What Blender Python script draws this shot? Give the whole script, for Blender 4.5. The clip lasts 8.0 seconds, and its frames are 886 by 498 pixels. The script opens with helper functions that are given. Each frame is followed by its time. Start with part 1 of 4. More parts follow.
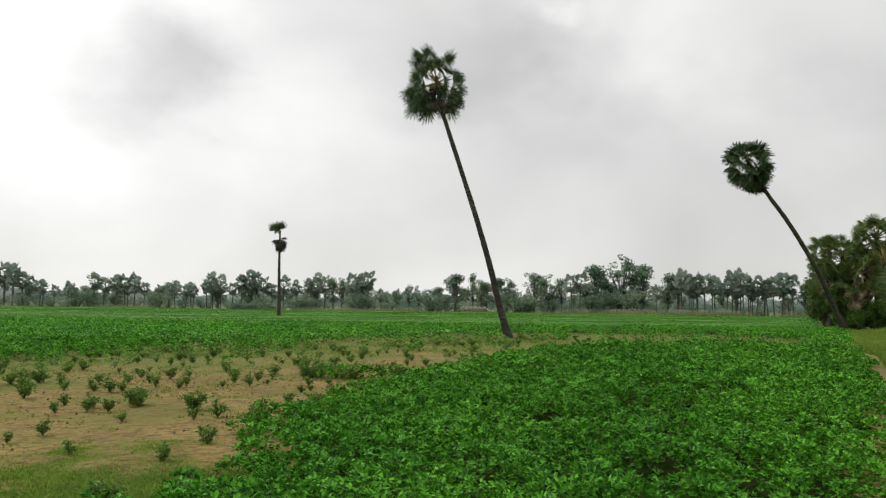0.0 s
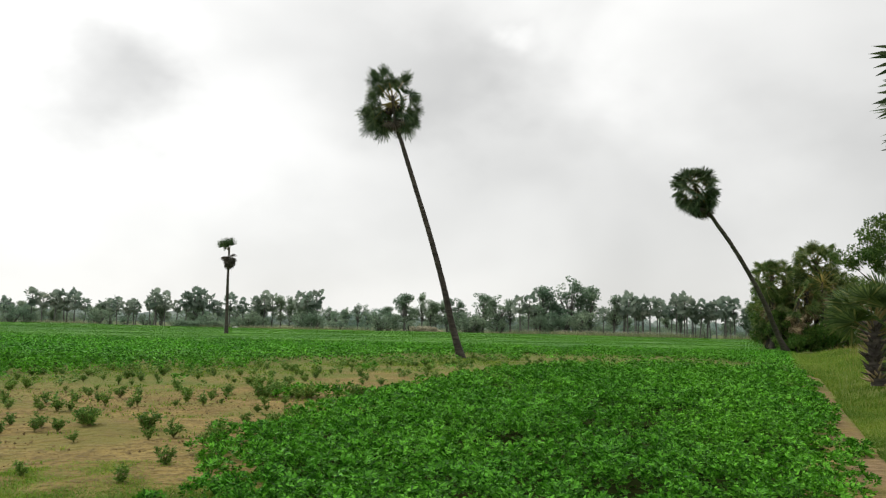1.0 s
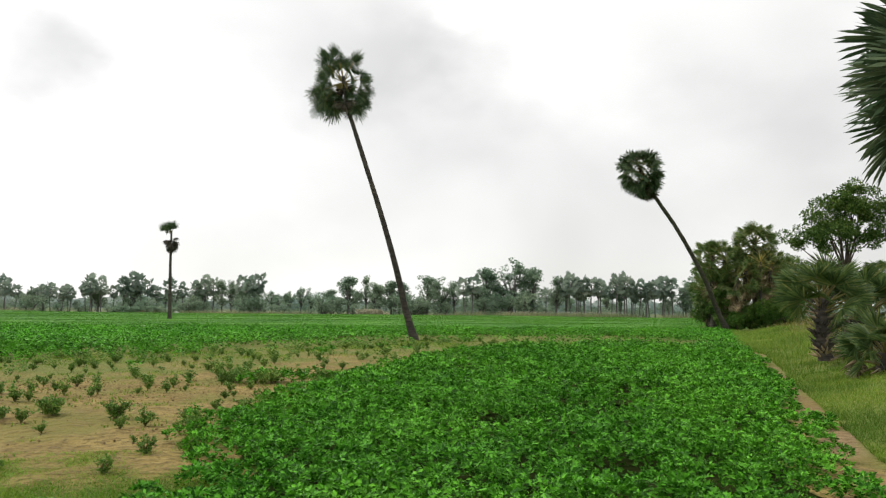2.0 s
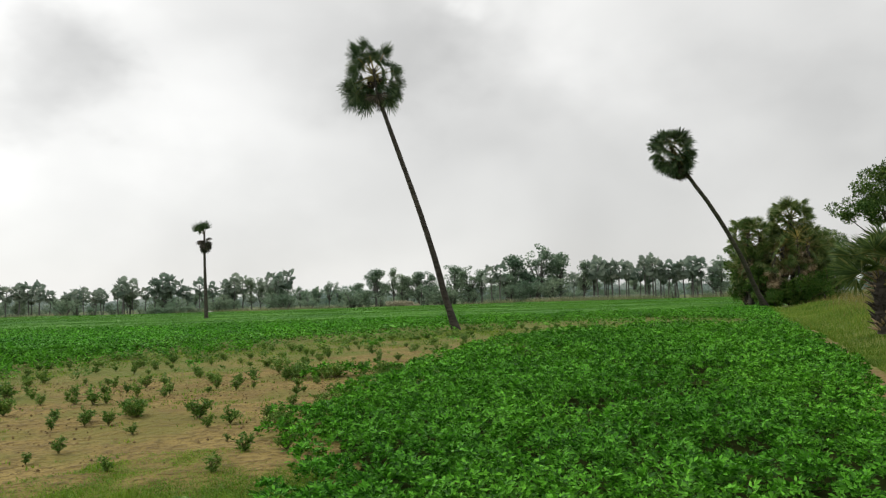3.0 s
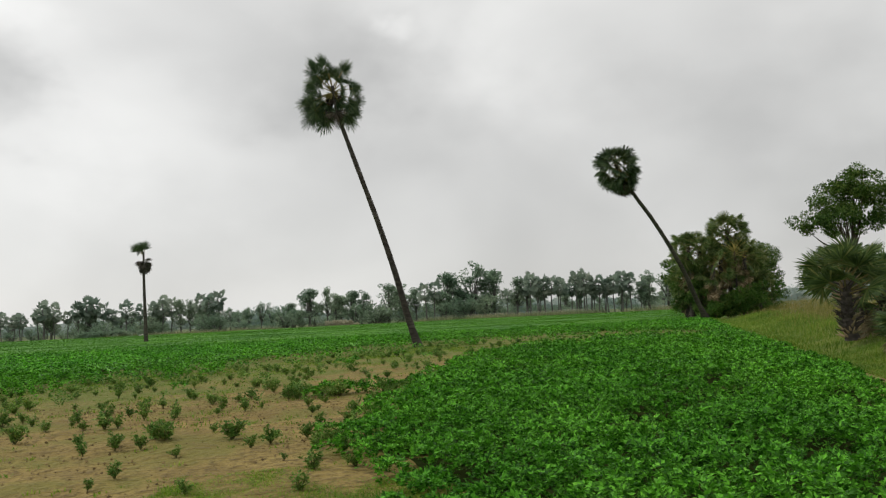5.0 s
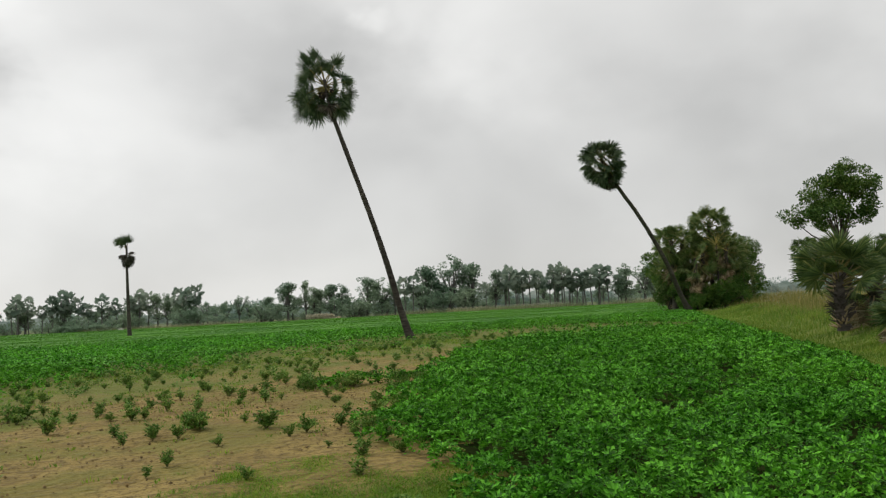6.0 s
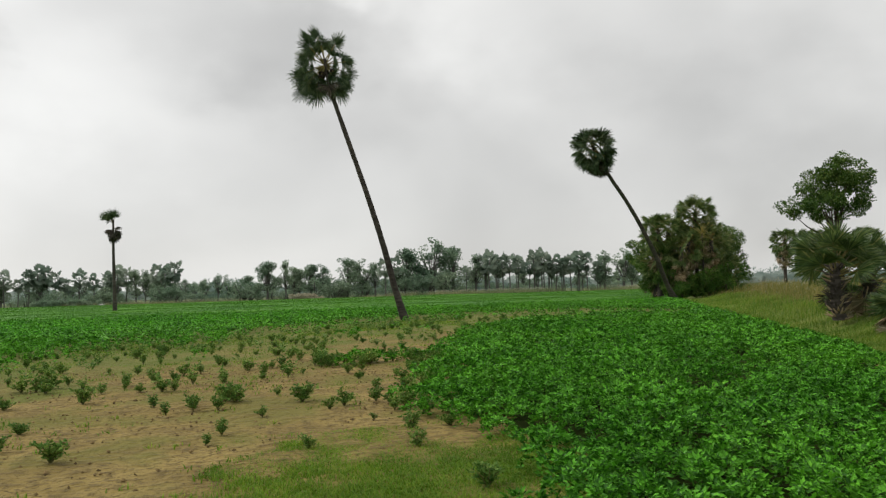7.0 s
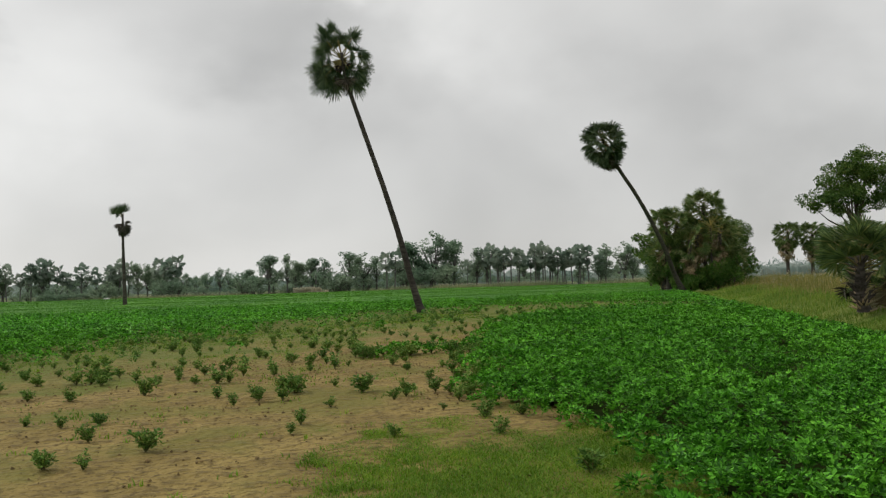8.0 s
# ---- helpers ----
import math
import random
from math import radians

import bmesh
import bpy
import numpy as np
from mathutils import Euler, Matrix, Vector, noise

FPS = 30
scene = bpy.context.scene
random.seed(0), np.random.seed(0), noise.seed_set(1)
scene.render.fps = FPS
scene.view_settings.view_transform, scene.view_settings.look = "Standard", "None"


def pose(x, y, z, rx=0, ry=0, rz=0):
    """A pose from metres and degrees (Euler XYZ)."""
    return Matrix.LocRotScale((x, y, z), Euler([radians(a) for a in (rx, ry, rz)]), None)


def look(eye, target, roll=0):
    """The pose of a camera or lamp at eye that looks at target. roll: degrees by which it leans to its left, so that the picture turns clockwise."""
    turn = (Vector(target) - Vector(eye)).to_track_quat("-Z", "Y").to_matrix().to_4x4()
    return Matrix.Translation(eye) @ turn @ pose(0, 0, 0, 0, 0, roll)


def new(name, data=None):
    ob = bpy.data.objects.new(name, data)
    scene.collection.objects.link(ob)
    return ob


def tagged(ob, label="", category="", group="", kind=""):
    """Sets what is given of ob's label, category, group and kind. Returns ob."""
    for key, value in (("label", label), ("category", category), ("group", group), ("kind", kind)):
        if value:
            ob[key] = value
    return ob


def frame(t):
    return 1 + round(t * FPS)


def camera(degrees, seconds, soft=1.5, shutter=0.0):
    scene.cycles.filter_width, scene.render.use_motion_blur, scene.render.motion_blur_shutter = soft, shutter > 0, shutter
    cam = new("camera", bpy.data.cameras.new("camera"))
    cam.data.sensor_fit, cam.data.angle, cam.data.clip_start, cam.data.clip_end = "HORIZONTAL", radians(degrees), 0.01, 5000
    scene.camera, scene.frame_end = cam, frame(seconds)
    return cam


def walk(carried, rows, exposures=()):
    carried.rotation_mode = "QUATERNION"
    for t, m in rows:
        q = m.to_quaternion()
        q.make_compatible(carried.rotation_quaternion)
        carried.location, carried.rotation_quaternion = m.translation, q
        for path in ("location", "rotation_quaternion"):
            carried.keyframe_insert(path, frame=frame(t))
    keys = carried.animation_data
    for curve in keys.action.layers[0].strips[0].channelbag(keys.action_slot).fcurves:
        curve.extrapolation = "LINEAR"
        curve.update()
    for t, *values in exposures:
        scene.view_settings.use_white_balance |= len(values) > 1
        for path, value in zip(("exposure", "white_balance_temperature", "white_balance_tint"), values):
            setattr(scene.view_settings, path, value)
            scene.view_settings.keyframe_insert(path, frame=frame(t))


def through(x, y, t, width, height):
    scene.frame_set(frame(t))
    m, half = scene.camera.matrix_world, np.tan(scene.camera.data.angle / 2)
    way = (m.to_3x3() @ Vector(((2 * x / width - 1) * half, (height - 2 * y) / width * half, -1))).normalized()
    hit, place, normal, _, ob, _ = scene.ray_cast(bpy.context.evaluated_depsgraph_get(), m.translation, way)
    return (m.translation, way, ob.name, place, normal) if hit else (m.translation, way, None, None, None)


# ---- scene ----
cam = camera(57.9, 8.0, 1.25)
PATH = [
    (0, (-0.281, -0.199, 1.696), (-0.242, 1.797, 1.827), 0.8),
    (0.5, (-0.361, -0.214, 1.708), (-0.239, 1.775, 1.88), 0.7),
    (1, (-0.499, -0.173, 1.691), (-0.335, 1.812, 1.873), 1.4),
    (1.2, (-0.565, -0.129, 1.673), (-0.375, 1.853, 1.855), 1.4),
    (2.3, (-1.202, -0.026, 1.689), (-0.877, 1.944, 1.812), 0.6),
    (2.5, (-1.353, -0.003, 1.699), (-1.042, 1.969, 1.815), 0.2),
    (3, (-1.696, 0.089, 1.676), (-1.444, 2.07, 1.791), -1.6),
    (3.5, (-2.056, 0.161, 1.66), (-1.798, 2.14, 1.786), -2.0),
    (4, (-2.477, 0.223, 1.677), (-2.202, 2.2, 1.803), -2.1),
    (4.5, (-2.847, 0.277, 1.663), (-2.505, 2.242, 1.815), -2.6),
    (4.7, (-2.993, 0.32, 1.666), (-2.613, 2.278, 1.824), -2.6),
    (5.8, (-3.881, 0.259, 1.649), (-3.394, 2.194, 1.786), -2.9),
    (6, (-4.04, 0.24, 1.664), (-3.554, 2.175, 1.799), -2.8),
    (6.5, (-4.476, 0.188, 1.657), (-3.953, 2.115, 1.759), -2.0),
    (7, (-4.918, 0.199, 1.642), (-4.381, 2.123, 1.733), -1.5),
    (7.5, (-5.366, 0.264, 1.637), (-4.831, 2.189, 1.717), -1.5),
    (8, (-5.817, 0.261, 1.65), (-5.276, 2.185, 1.725), -1.6),
]
EXPOSURES = [(0, 0.14), (0.5, 0.2), (1.2, 0.34), (2.3, 0.5), (2.6, 0.46), (3.1, 0.13), (4, 0.05), (4.5, 0.0), (5.8, 0.02), (7, 0.07), (7.5, 0.08), (8, -0.08)]
walk(cam, [(t, look(eye, target, roll)) for t, eye, target, roll in PATH], EXPOSURES)

# ---------------------------------------------------------------- light
def world_sky():
    w = bpy.data.worlds.new("overcast_sky")
    scene.world = w
    w.use_nodes = True
    nt = w.node_tree
    nt.nodes.clear()
    n, l = nt.nodes.new, nt.links.new
    out, bg = n("ShaderNodeOutputWorld"), n("ShaderNodeBackground")
    tc = n("ShaderNodeTexCoord")
    sky = n("ShaderNodeTexSky")
    sky.sky_type, sky.sun_disc = "NISHITA", False
    sky.sun_elevation, sky.sun_rotation = radians(50), radians(-60)
    dim = n("ShaderNodeMix")
    dim.data_type, dim.blend_type = "RGBA", "MULTIPLY"
    dim.inputs[0].default_value = 1
    dim.inputs[7].default_value = (0.08, 0.08, 0.08, 1)
    l(sky.outputs[0], dim.inputs[6])
    flat = n("ShaderNodeMapping")
    flat.inputs["Scale"].default_value = (1, 1, SKY_FLAT)
    l(tc.outputs["Generated"], flat.inputs[0])
    big, fine = n("ShaderNodeTexNoise"), n("ShaderNodeTexNoise")
    big.inputs["Scale"].default_value, big.inputs["Detail"].default_value = 2.6, 3
    big.inputs["Distortion"].default_value = 0.4
    fine.inputs["Scale"].default_value, fine.inputs["Detail"].default_value = 8.0, 4
    for t in (big, fine):
        l(flat.outputs[0], t.inputs[0])

    def math_node(op, a, b):
        m = n("ShaderNodeMath")
        m.operation = op
        for i, v in enumerate((a, b)):
            if isinstance(v, (int, float)):
                m.inputs[i].default_value = v
            else:
                l(v, m.inputs[i])
        return m.outputs[0]

    def ramp(value, a, b, c, d):
        r = n("ShaderNodeMapRange")
        r.interpolation_type = "SMOOTHSTEP"
        l(value, r.inputs[0])
        for i, v in enumerate((a, b, c, d)):
            r.inputs[i + 1].default_value = v
        return r.outputs[0]

    lum = math_node("ADD", ramp(big.outputs[0], 0.3, 0.7, -0.075, 0.075), ramp(fine.outputs[0], 0.3, 0.7, -0.02, 0.02))
    lum = math_node("ADD", lum, SKY_LEVEL)
    # cloud bodies: azimuth to the right of +y, elevation, radius, brightness
    warp = n("ShaderNodeVectorMath")
    warp.operation = "MULTIPLY_ADD"
    l(fine.outputs[1], warp.inputs[0])
    warp.inputs[1].default_value = (0.22, 0.22, 0.22)
    l(flat.outputs[0], warp.inputs[2])
    for az, el, size, gain in CLOUDS:
        a, e = radians(az), radians(el)
        c = Vector((math.sin(a) * math.cos(e), math.cos(a) * math.cos(e), math.sin(e) * SKY_FLAT)) + Vector((0.11, 0.11, 0.11))
        d = n("ShaderNodeVectorMath")
        d.operation = "DISTANCE"
        l(warp.outputs[0], d.inputs[0])
        d.inputs[1].default_value = c
        lum = math_node("ADD", lum, ramp(d.outputs["Value"], size * 0.15, size, gain, 0.0))
    tint = n("ShaderNodeCombineColor")
    l(math_node("MULTIPLY", lum, 1.008), tint.inputs[0])
    l(math_node("MULTIPLY", lum, 1.004), tint.inputs[1])
    l(math_node("MULTIPLY", lum, 0.98), tint.inputs[2])
    cover = n("ShaderNodeMix")
    cover.data_type = "RGBA"
    cover.inputs[0].default_value = 0.93
    l(dim.outputs[2], cover.inputs[6])
    l(tint.outputs[0], cover.inputs[7])
    l(cover.outputs[2], bg.inputs[0])
    l(bg.outputs[0], out.inputs[0])


SKY_LEVEL, SKY_FLAT = 0.76, 1.5
CLOUDS = [(-19, 15.5, 0.14, -0.22), (-14, 14.6, 0.08, -0.08), (3, 17.5, 0.2, -0.15), (10, 15.5, 0.2, -0.08), (9.2, 20.5, 0.05, 0.12), (-24, 22, 0.28, 0.30),
          (-27, 11, 0.25, 0.18), (-6, 13, 0.22, 0.09), (22, 20, 0.32, 0.08), (30, 5, 0.5, -0.15)]
world_sky()
sun = new("sun", bpy.data.lights.new("sun", "SUN"))
sun.data.energy, sun.data.angle, sun.data.color = 1.5, radians(12), (1.0, 0.96, 0.9)
sun.matrix_world = look((0, 0, 0), (math.sin(radians(60)) * 0.643, -math.cos(radians(60)) * 0.643, -0.766))


# ---------------------------------------------------------------- materials
def material(name, rough=0.8):
    m = bpy.data.materials.new(name)
    m.use_nodes = True
    nt = m.node_tree
    b = nt.nodes["Principled BSDF"]
    b.inputs["Roughness"].default_value = rough
    b.inputs["Specular IOR Level"].default_value = 0.3
    return m, nt, b


def tex_noise(nt, scale, detail=4, vec=None):
    t = nt.nodes.new("ShaderNodeTexNoise")
    t.inputs["Scale"].default_value, t.inputs["Detail"].default_value = scale, detail
    nt.links.new(vec if vec else nt.nodes.new("ShaderNodeNewGeometry").outputs["Position"], t.inputs[0])
    return t.outputs[0]


def mapped(nt, value, a, b, c=0.0, d=1.0):
    r = nt.nodes.new("ShaderNodeMapRange")
    r.interpolation_type = "SMOOTHSTEP"
    nt.links.new(value, r.inputs[0])
    for i, v in enumerate((a, b, c, d)):
        r.inputs[i + 1].default_value = v
    return r.outputs[0]


def blend(nt, fac, a, b):
    m = nt.nodes.new("ShaderNodeMix")
    m.data_type = "RGBA"
    for i, v in ((0, fac), (6, a), (7, b)):
        if isinstance(v, tuple):
            m.inputs[i].default_value = (*v, 1)
        elif isinstance(v, (int, float)):
            m.inputs[i].default_value = v
        else:
            nt.links.new(v, m.inputs[i])
    return m.outputs[2]


def bump(nt, b, height, strength, dist):
    n = nt.nodes.new("ShaderNodeBump")
    n.inputs["Strength"].default_value, n.inputs["Distance"].default_value = strength, dist
    nt.links.new(height, n.inputs["Height"])
    nt.links.new(n.outputs[0], b.inputs["Normal"])


def leaf_material(name, dark, light, old, through=0.25, rough=0.5, patch=0.5, old_at=0.8, gloss=0.15):
    """Foliage: each leaf varies between dark and light, a few are old, and patches of metres differ; light passes through the blade."""
    m, nt, b = material(name, rough)
    b.inputs["Specular IOR Level"].default_value = gloss
    geo = nt.nodes.new("ShaderNodeNewGeometry")
    isl = geo.outputs["Random Per Island"]
    c = blend(nt, mapped(nt, isl, 0.0, 1.0), dark, light)
    c = blend(nt, mapped(nt, isl, old_at, old_at + 0.2, 0, 0.8), c, old)
    big = tex_noise(nt, patch, 3)
    c2 = nt.nodes.new("ShaderNodeMix")
    c2.data_type, c2.blend_type = "RGBA", "MULTIPLY"
    c2.inputs[0].default_value = 1.0
    nt.links.new(c, c2.inputs[6])
    v = nt.nodes.new("ShaderNodeCombineColor")
    for i, (lo, hi) in enumerate(((0.7, 1.35), (0.78, 1.22), (0.75, 1.2))):
        nt.links.new(mapped(nt, big, 0.3, 0.7, lo, hi), v.inputs[i])
    nt.links.new(v.outputs[0], c2.inputs[7])
    nt.links.new(c2.outputs[2], b.inputs["Base Color"])
    tr = nt.nodes.new("ShaderNodeBsdfTranslucent")
    nt.links.new(c2.outputs[2], tr.inputs[0])
    mix = nt.nodes.new("ShaderNodeMixShader")
    mix.inputs[0].default_value = through
    nt.links.new(b.outputs[0], mix.inputs[1])
    nt.links.new(tr.outputs[0], mix.inputs[2])
    nt.links.new(mix.outputs[0], nt.nodes["Material Output"].inputs[0])
    return m


def bark_material(name, dark, light, rings=14.0):
    m, nt, b = material(name, 0.9)
    tc = nt.nodes.new("ShaderNodeTexCoord")
    mp = nt.nodes.new("ShaderNodeMapping")
    mp.inputs["Scale"].default_value = (3, 3, rings)
    nt.links.new(tc.outputs["Object"], mp.inputs[0])
    a = tex_noise(nt, 1.0, 5, mp.outputs[0])
    big = tex_noise(nt, 0.7, 3)
    c = blend(nt, mapped(nt, a, 0.3, 0.7), dark, light)
    c = blend(nt, mapped(nt, big, 0.4, 0.7, 0, 0.5), c, tuple(0.55 * x for x in dark))
    nt.links.new(c, b.inputs["Base Color"])
    bump(nt, b, a, 0.8, 0.03)
    return m


M_CROP = leaf_material("groundnut_leaf", (0.021, 0.092, 0.007), (0.135, 0.435, 0.032), (0.18, 0.44, 0.042), 0.09, 0.5, 0.3, 0.9, 0.1)
# more even leaf tones for the crop beyond 46 m
M_CROPFAR = leaf_material("far_groundnut_leaf", (0.058, 0.185, 0.012), (0.10, 0.285, 0.023), (0.13, 0.30, 0.032), 0.07, 0.55, 0.12, 0.9, 0.08)
M_SEED = leaf_material("seedling_leaf", (0.055, 0.145, 0.022), (0.20, 0.34, 0.07), (0.32, 0.37, 0.10), 0.28, 0.5, 0.8)
M_STEM = leaf_material("green_stem", (0.09, 0.10, 0.03), (0.14, 0.12, 0.05), (0.14, 0.09, 0.04), 0.0, 0.6)
M_FAN = leaf_material("palm_fan", (0.052, 0.088, 0.045), (0.11, 0.155, 0.08), (0.14, 0.15, 0.08), 0.2, 0.42, 0.9, 0.9)
M_FANLIGHT = leaf_material("young_palm_fan", (0.055, 0.10, 0.032), (0.135, 0.20, 0.06), (0.25, 0.25, 0.09), 0.35, 0.4, 0.9, 0.85)
M_THICKET = leaf_material("thicket_palm_fan", (0.08, 0.13, 0.04), (0.20, 0.27, 0.09), (0.32, 0.31, 0.13), 0.4, 0.4, 0.9, 0.8)
M_DEAD = leaf_material("dead_palm_fan", (0.15, 0.12, 0.07), (0.36, 0.30, 0.19), (0.45, 0.40, 0.28), 0.1, 0.85, 1.5)
M_DEADGREY = leaf_material("dark_grey_palm_fan", (0.045, 0.042, 0.035), (0.10, 0.092, 0.075), (0.14, 0.12, 0.09), 0.05, 0.85, 1.5)
M_PETIOLE = leaf_material("palm_petiole", (0.12, 0.11, 0.035), (0.20, 0.17, 0.06), (0.12, 0.07, 0.03), 0.0, 0.5)
M_TRUNK = bark_material("palm_bark", (0.029, 0.025, 0.021), (0.092, 0.08, 0.068))
M_BARK = bark_material("tree_bark", (0.05, 0.04, 0.03), (0.13, 0.11, 0.085), 4)
M_BROAD = leaf_material("tree_leaf", (0.045, 0.10, 0.02), (0.12, 0.21, 0.045), (0.18, 0.22, 0.06), 0.3, 0.45, 0.8)
# grove trees and bushes: distance haze put into the leaf colour
M_FARBROAD = leaf_material("hazed_tree_leaf", (0.165, 0.25, 0.165), (0.27, 0.375, 0.26), (0.31, 0.39, 0.27), 0.5, 0.6, 0.08)
# horizon woods paler still, with more haze in the base colour
M_HAZEWOODS = leaf_material("hazed_woods_leaf", (0.27, 0.35, 0.32), (0.36, 0.45, 0.41), (0.38, 0.45, 0.40), 0.5, 0.7, 0.05)
# far palm fans likewise carry painted haze in their colour
M_FARPALM = leaf_material("hazed_palm_fan", (0.15, 0.21, 0.165), (0.25, 0.32, 0.255), (0.29, 0.33, 0.27), 0.45, 0.6, 0.08)
M_SHRUB = leaf_material("shrub_leaf", (0.05, 0.12, 0.02), (0.11, 0.22, 0.04), (0.18, 0.22, 0.06), 0.3, 0.5, 0.6)
M_GRASS = leaf_material("short_grass", (0.085, 0.20, 0.012), (0.19, 0.32, 0.024), (0.32, 0.33, 0.07), 0.3, 0.6, 0.7, 0.85)
M_VERGE = leaf_material("verge_grass", (0.09, 0.19, 0.018), (0.20, 0.305, 0.04), (0.33, 0.33, 0.10), 0.32, 0.6, 0.35, 0.78)
M_TALLGRASS = leaf_material("tall_dry_grass", (0.13, 0.155, 0.035), (0.26, 0.25, 0.075), (0.37, 0.29, 0.13), 0.35, 0.65, 0.25, 0.65)
M_REED = leaf_material("reed_plume", (0.34, 0.34, 0.25), (0.48, 0.48, 0.37), (0.44, 0.42, 0.31), 0.3, 0.8, 0.1)
M_WEED = leaf_material("dull_weed", (0.15, 0.19, 0.09), (0.25, 0.28, 0.14), (0.36, 0.33, 0.2), 0.3, 0.7, 0.1)
M_YELLOW = leaf_material("yellowing_leaf", (0.25, 0.24, 0.06), (0.42, 0.38, 0.12), (0.45, 0.36, 0.16), 0.25, 0.5, 1.5)
# near-black colour stands in for deep shade between the crop plants
M_UNDERSHADE = leaf_material("crop_gap_shade", (0.022, 0.032, 0.009), (0.022, 0.032, 0.009), (0.022, 0.032, 0.009), 0.0, 1.0, 2.0, 0.9, 0.0)
# far trunks lightened, haze painted into the bark tones
M_FARBARK = bark_material("hazed_bark", (0.10, 0.10, 0.092), (0.18, 0.175, 0.16), 4)
M_NUT = bark_material("palm_fruit", (0.02, 0.016, 0.014), (0.06, 0.045, 0.035), 4)


def soil_material():
    m, nt, b = material("sandy_soil", 0.95)
    geo = nt.nodes.new("ShaderNodeNewGeometry")
    pos = geo.outputs["Position"]
    a, f, g = tex_noise(nt, 1.1, 6), tex_noise(nt, 6.5, 10), tex_noise(nt, 0.55, 8)
    st = nt.nodes.new("ShaderNodeMapping")
    st.inputs["Scale"].default_value = (2.2, 7.5, 1)
    st.inputs["Rotation"].default_value = (0, 0, radians(12))
    nt.links.new(pos, st.inputs[0])
    streak = tex_noise(nt, 1.6, 6, st.outputs[0])
    c = blend(nt, mapped(nt, a, 0.3, 0.7), (0.215, 0.157, 0.045), (0.34, 0.25, 0.078))
    c = blend(nt, mapped(nt, f, 0.5, 0.62, 0, 0.68), c, (0.13, 0.092, 0.032))
    c = blend(nt, mapped(nt, streak, 0.5, 0.66, 0, 0.5), c, (0.17, 0.12, 0.036))
    # fine dark flecks, then low weeds and moss stain the sand
    c = blend(nt, mapped(nt, tex_noise(nt, 17.0, 6), 0.545, 0.64, 0, 0.75), c, (0.09, 0.06, 0.021))
    c = blend(nt, mapped(nt, g, 0.46, 0.60, 0, 0.75), c, (0.155, 0.15, 0.028))
    # the far plain and the raised verge are grassed over; a bare footpath runs between crop and verge
    sep = nt.nodes.new("ShaderNodeSeparateXYZ")
    nt.links.new(pos, sep.inputs[0])

    def calc(op, u, v):
        q = nt.nodes.new("ShaderNodeMath")
        q.operation = op
        for i, w in enumerate((u, v)):
            if isinstance(w, (int, float)):
                q.inputs[i].default_value = w
            else:
                nt.links.new(w, q.inputs[i])
        return q.outputs[0]

    off = calc("SUBTRACT", calc("SUBTRACT", sep.outputs[0], 0.9), calc("MULTIPLY", sep.outputs[1], 0.52))
    off = calc("ADD", off, calc("MULTIPLY", calc("SUBTRACT", a, 0.5), 0.9))
    weedy = calc("SUBTRACT", calc("ADD", sep.outputs[1], calc("MULTIPLY", calc("SUBTRACT", g, 0.5), 22.0)), calc("MULTIPLY", calc("MINIMUM", sep.outputs[0], 0.0), 1.3))
    c = blend(nt, mapped(nt, weedy, 22, 31, 0, 0.8), c, (0.122, 0.155, 0.024))
    turf = blend(nt, mapped(nt, a, 0.3, 0.7), (0.11, 0.16, 0.02), (0.19, 0.225, 0.04))
    turf = blend(nt, mapped(nt, f, 0.5, 0.8, 0, 0.25), turf, (0.25, 0.21, 0.10))
    path = blend(nt, mapped(nt, f, 0.3, 0.7), (0.19, 0.13, 0.058), (0.29, 0.20, 0.098))
    trod = calc("MULTIPLY", mapped(nt, off, -0.6, -0.3), mapped(nt, tex_noise(nt, 0.5, 4), 0.38, 0.55, 0.15, 1.0))
    trod = calc("MULTIPLY", trod, mapped(nt, calc("ADD", sep.outputs[1], calc("MULTIPLY", a, 6.0)), 29, 35, 1.0, 0.0))
    c = blend(nt, trod, c, path)
    c = blend(nt, mapped(nt, off, -0.05, 0.3), c, turf)
    far = tex_noise(nt, 0.05, 5)
    plain = blend(nt, mapped(nt, far, 0.35, 0.65), (0.08, 0.115, 0.04), (0.13, 0.15, 0.065))
    c = blend(nt, mapped(nt, calc("ADD", sep.outputs[1], calc("MULTIPLY", far, 20.0)), 112, 135), c, plain)
    nt.links.new(c, b.inputs["Base Color"])
    h = calc("ADD", calc("MULTIPLY", f, 0.9), calc("MULTIPLY", streak, 0.35))
    bump(nt, b, h, 1.0, 0.16)
    return m


M_SOIL = soil_material()


# ---------------------------------------------------------------- mesh tools
def mesh(name, verts, faces, mats, which=None, smooth=True):
    me = bpy.data.meshes.new(name)
    me.from_pydata(verts if isinstance(verts, list) else verts.tolist(), [], faces if isinstance(faces, list) else faces.tolist())
    for m in mats if isinstance(mats, (list, tuple)) else (mats,):
        me.materials.append(m)
    if which is not None:
        me.polygons.foreach_set("material_index", which)
    me.polygons.foreach_set("use_smooth", [smooth] * len(me.polygons))
    me.update()
    return me


def part(name, me, parent, label="", m=None):
    ob = new(name, me)
    ob.parent = parent
    if m is not None:
        ob.matrix_basis = m
    return tagged(ob, label)


def thing(name, at, label, category, group=""):
    ob = new(name)
    ob.empty_display_size = 0.3
    ob.matrix_basis = Matrix.Translation(at)
    return tagged(ob, label, category, group)


def stuff(name, me, label, category):
    return tagged(new(name, me), label, category, "", "stuff")


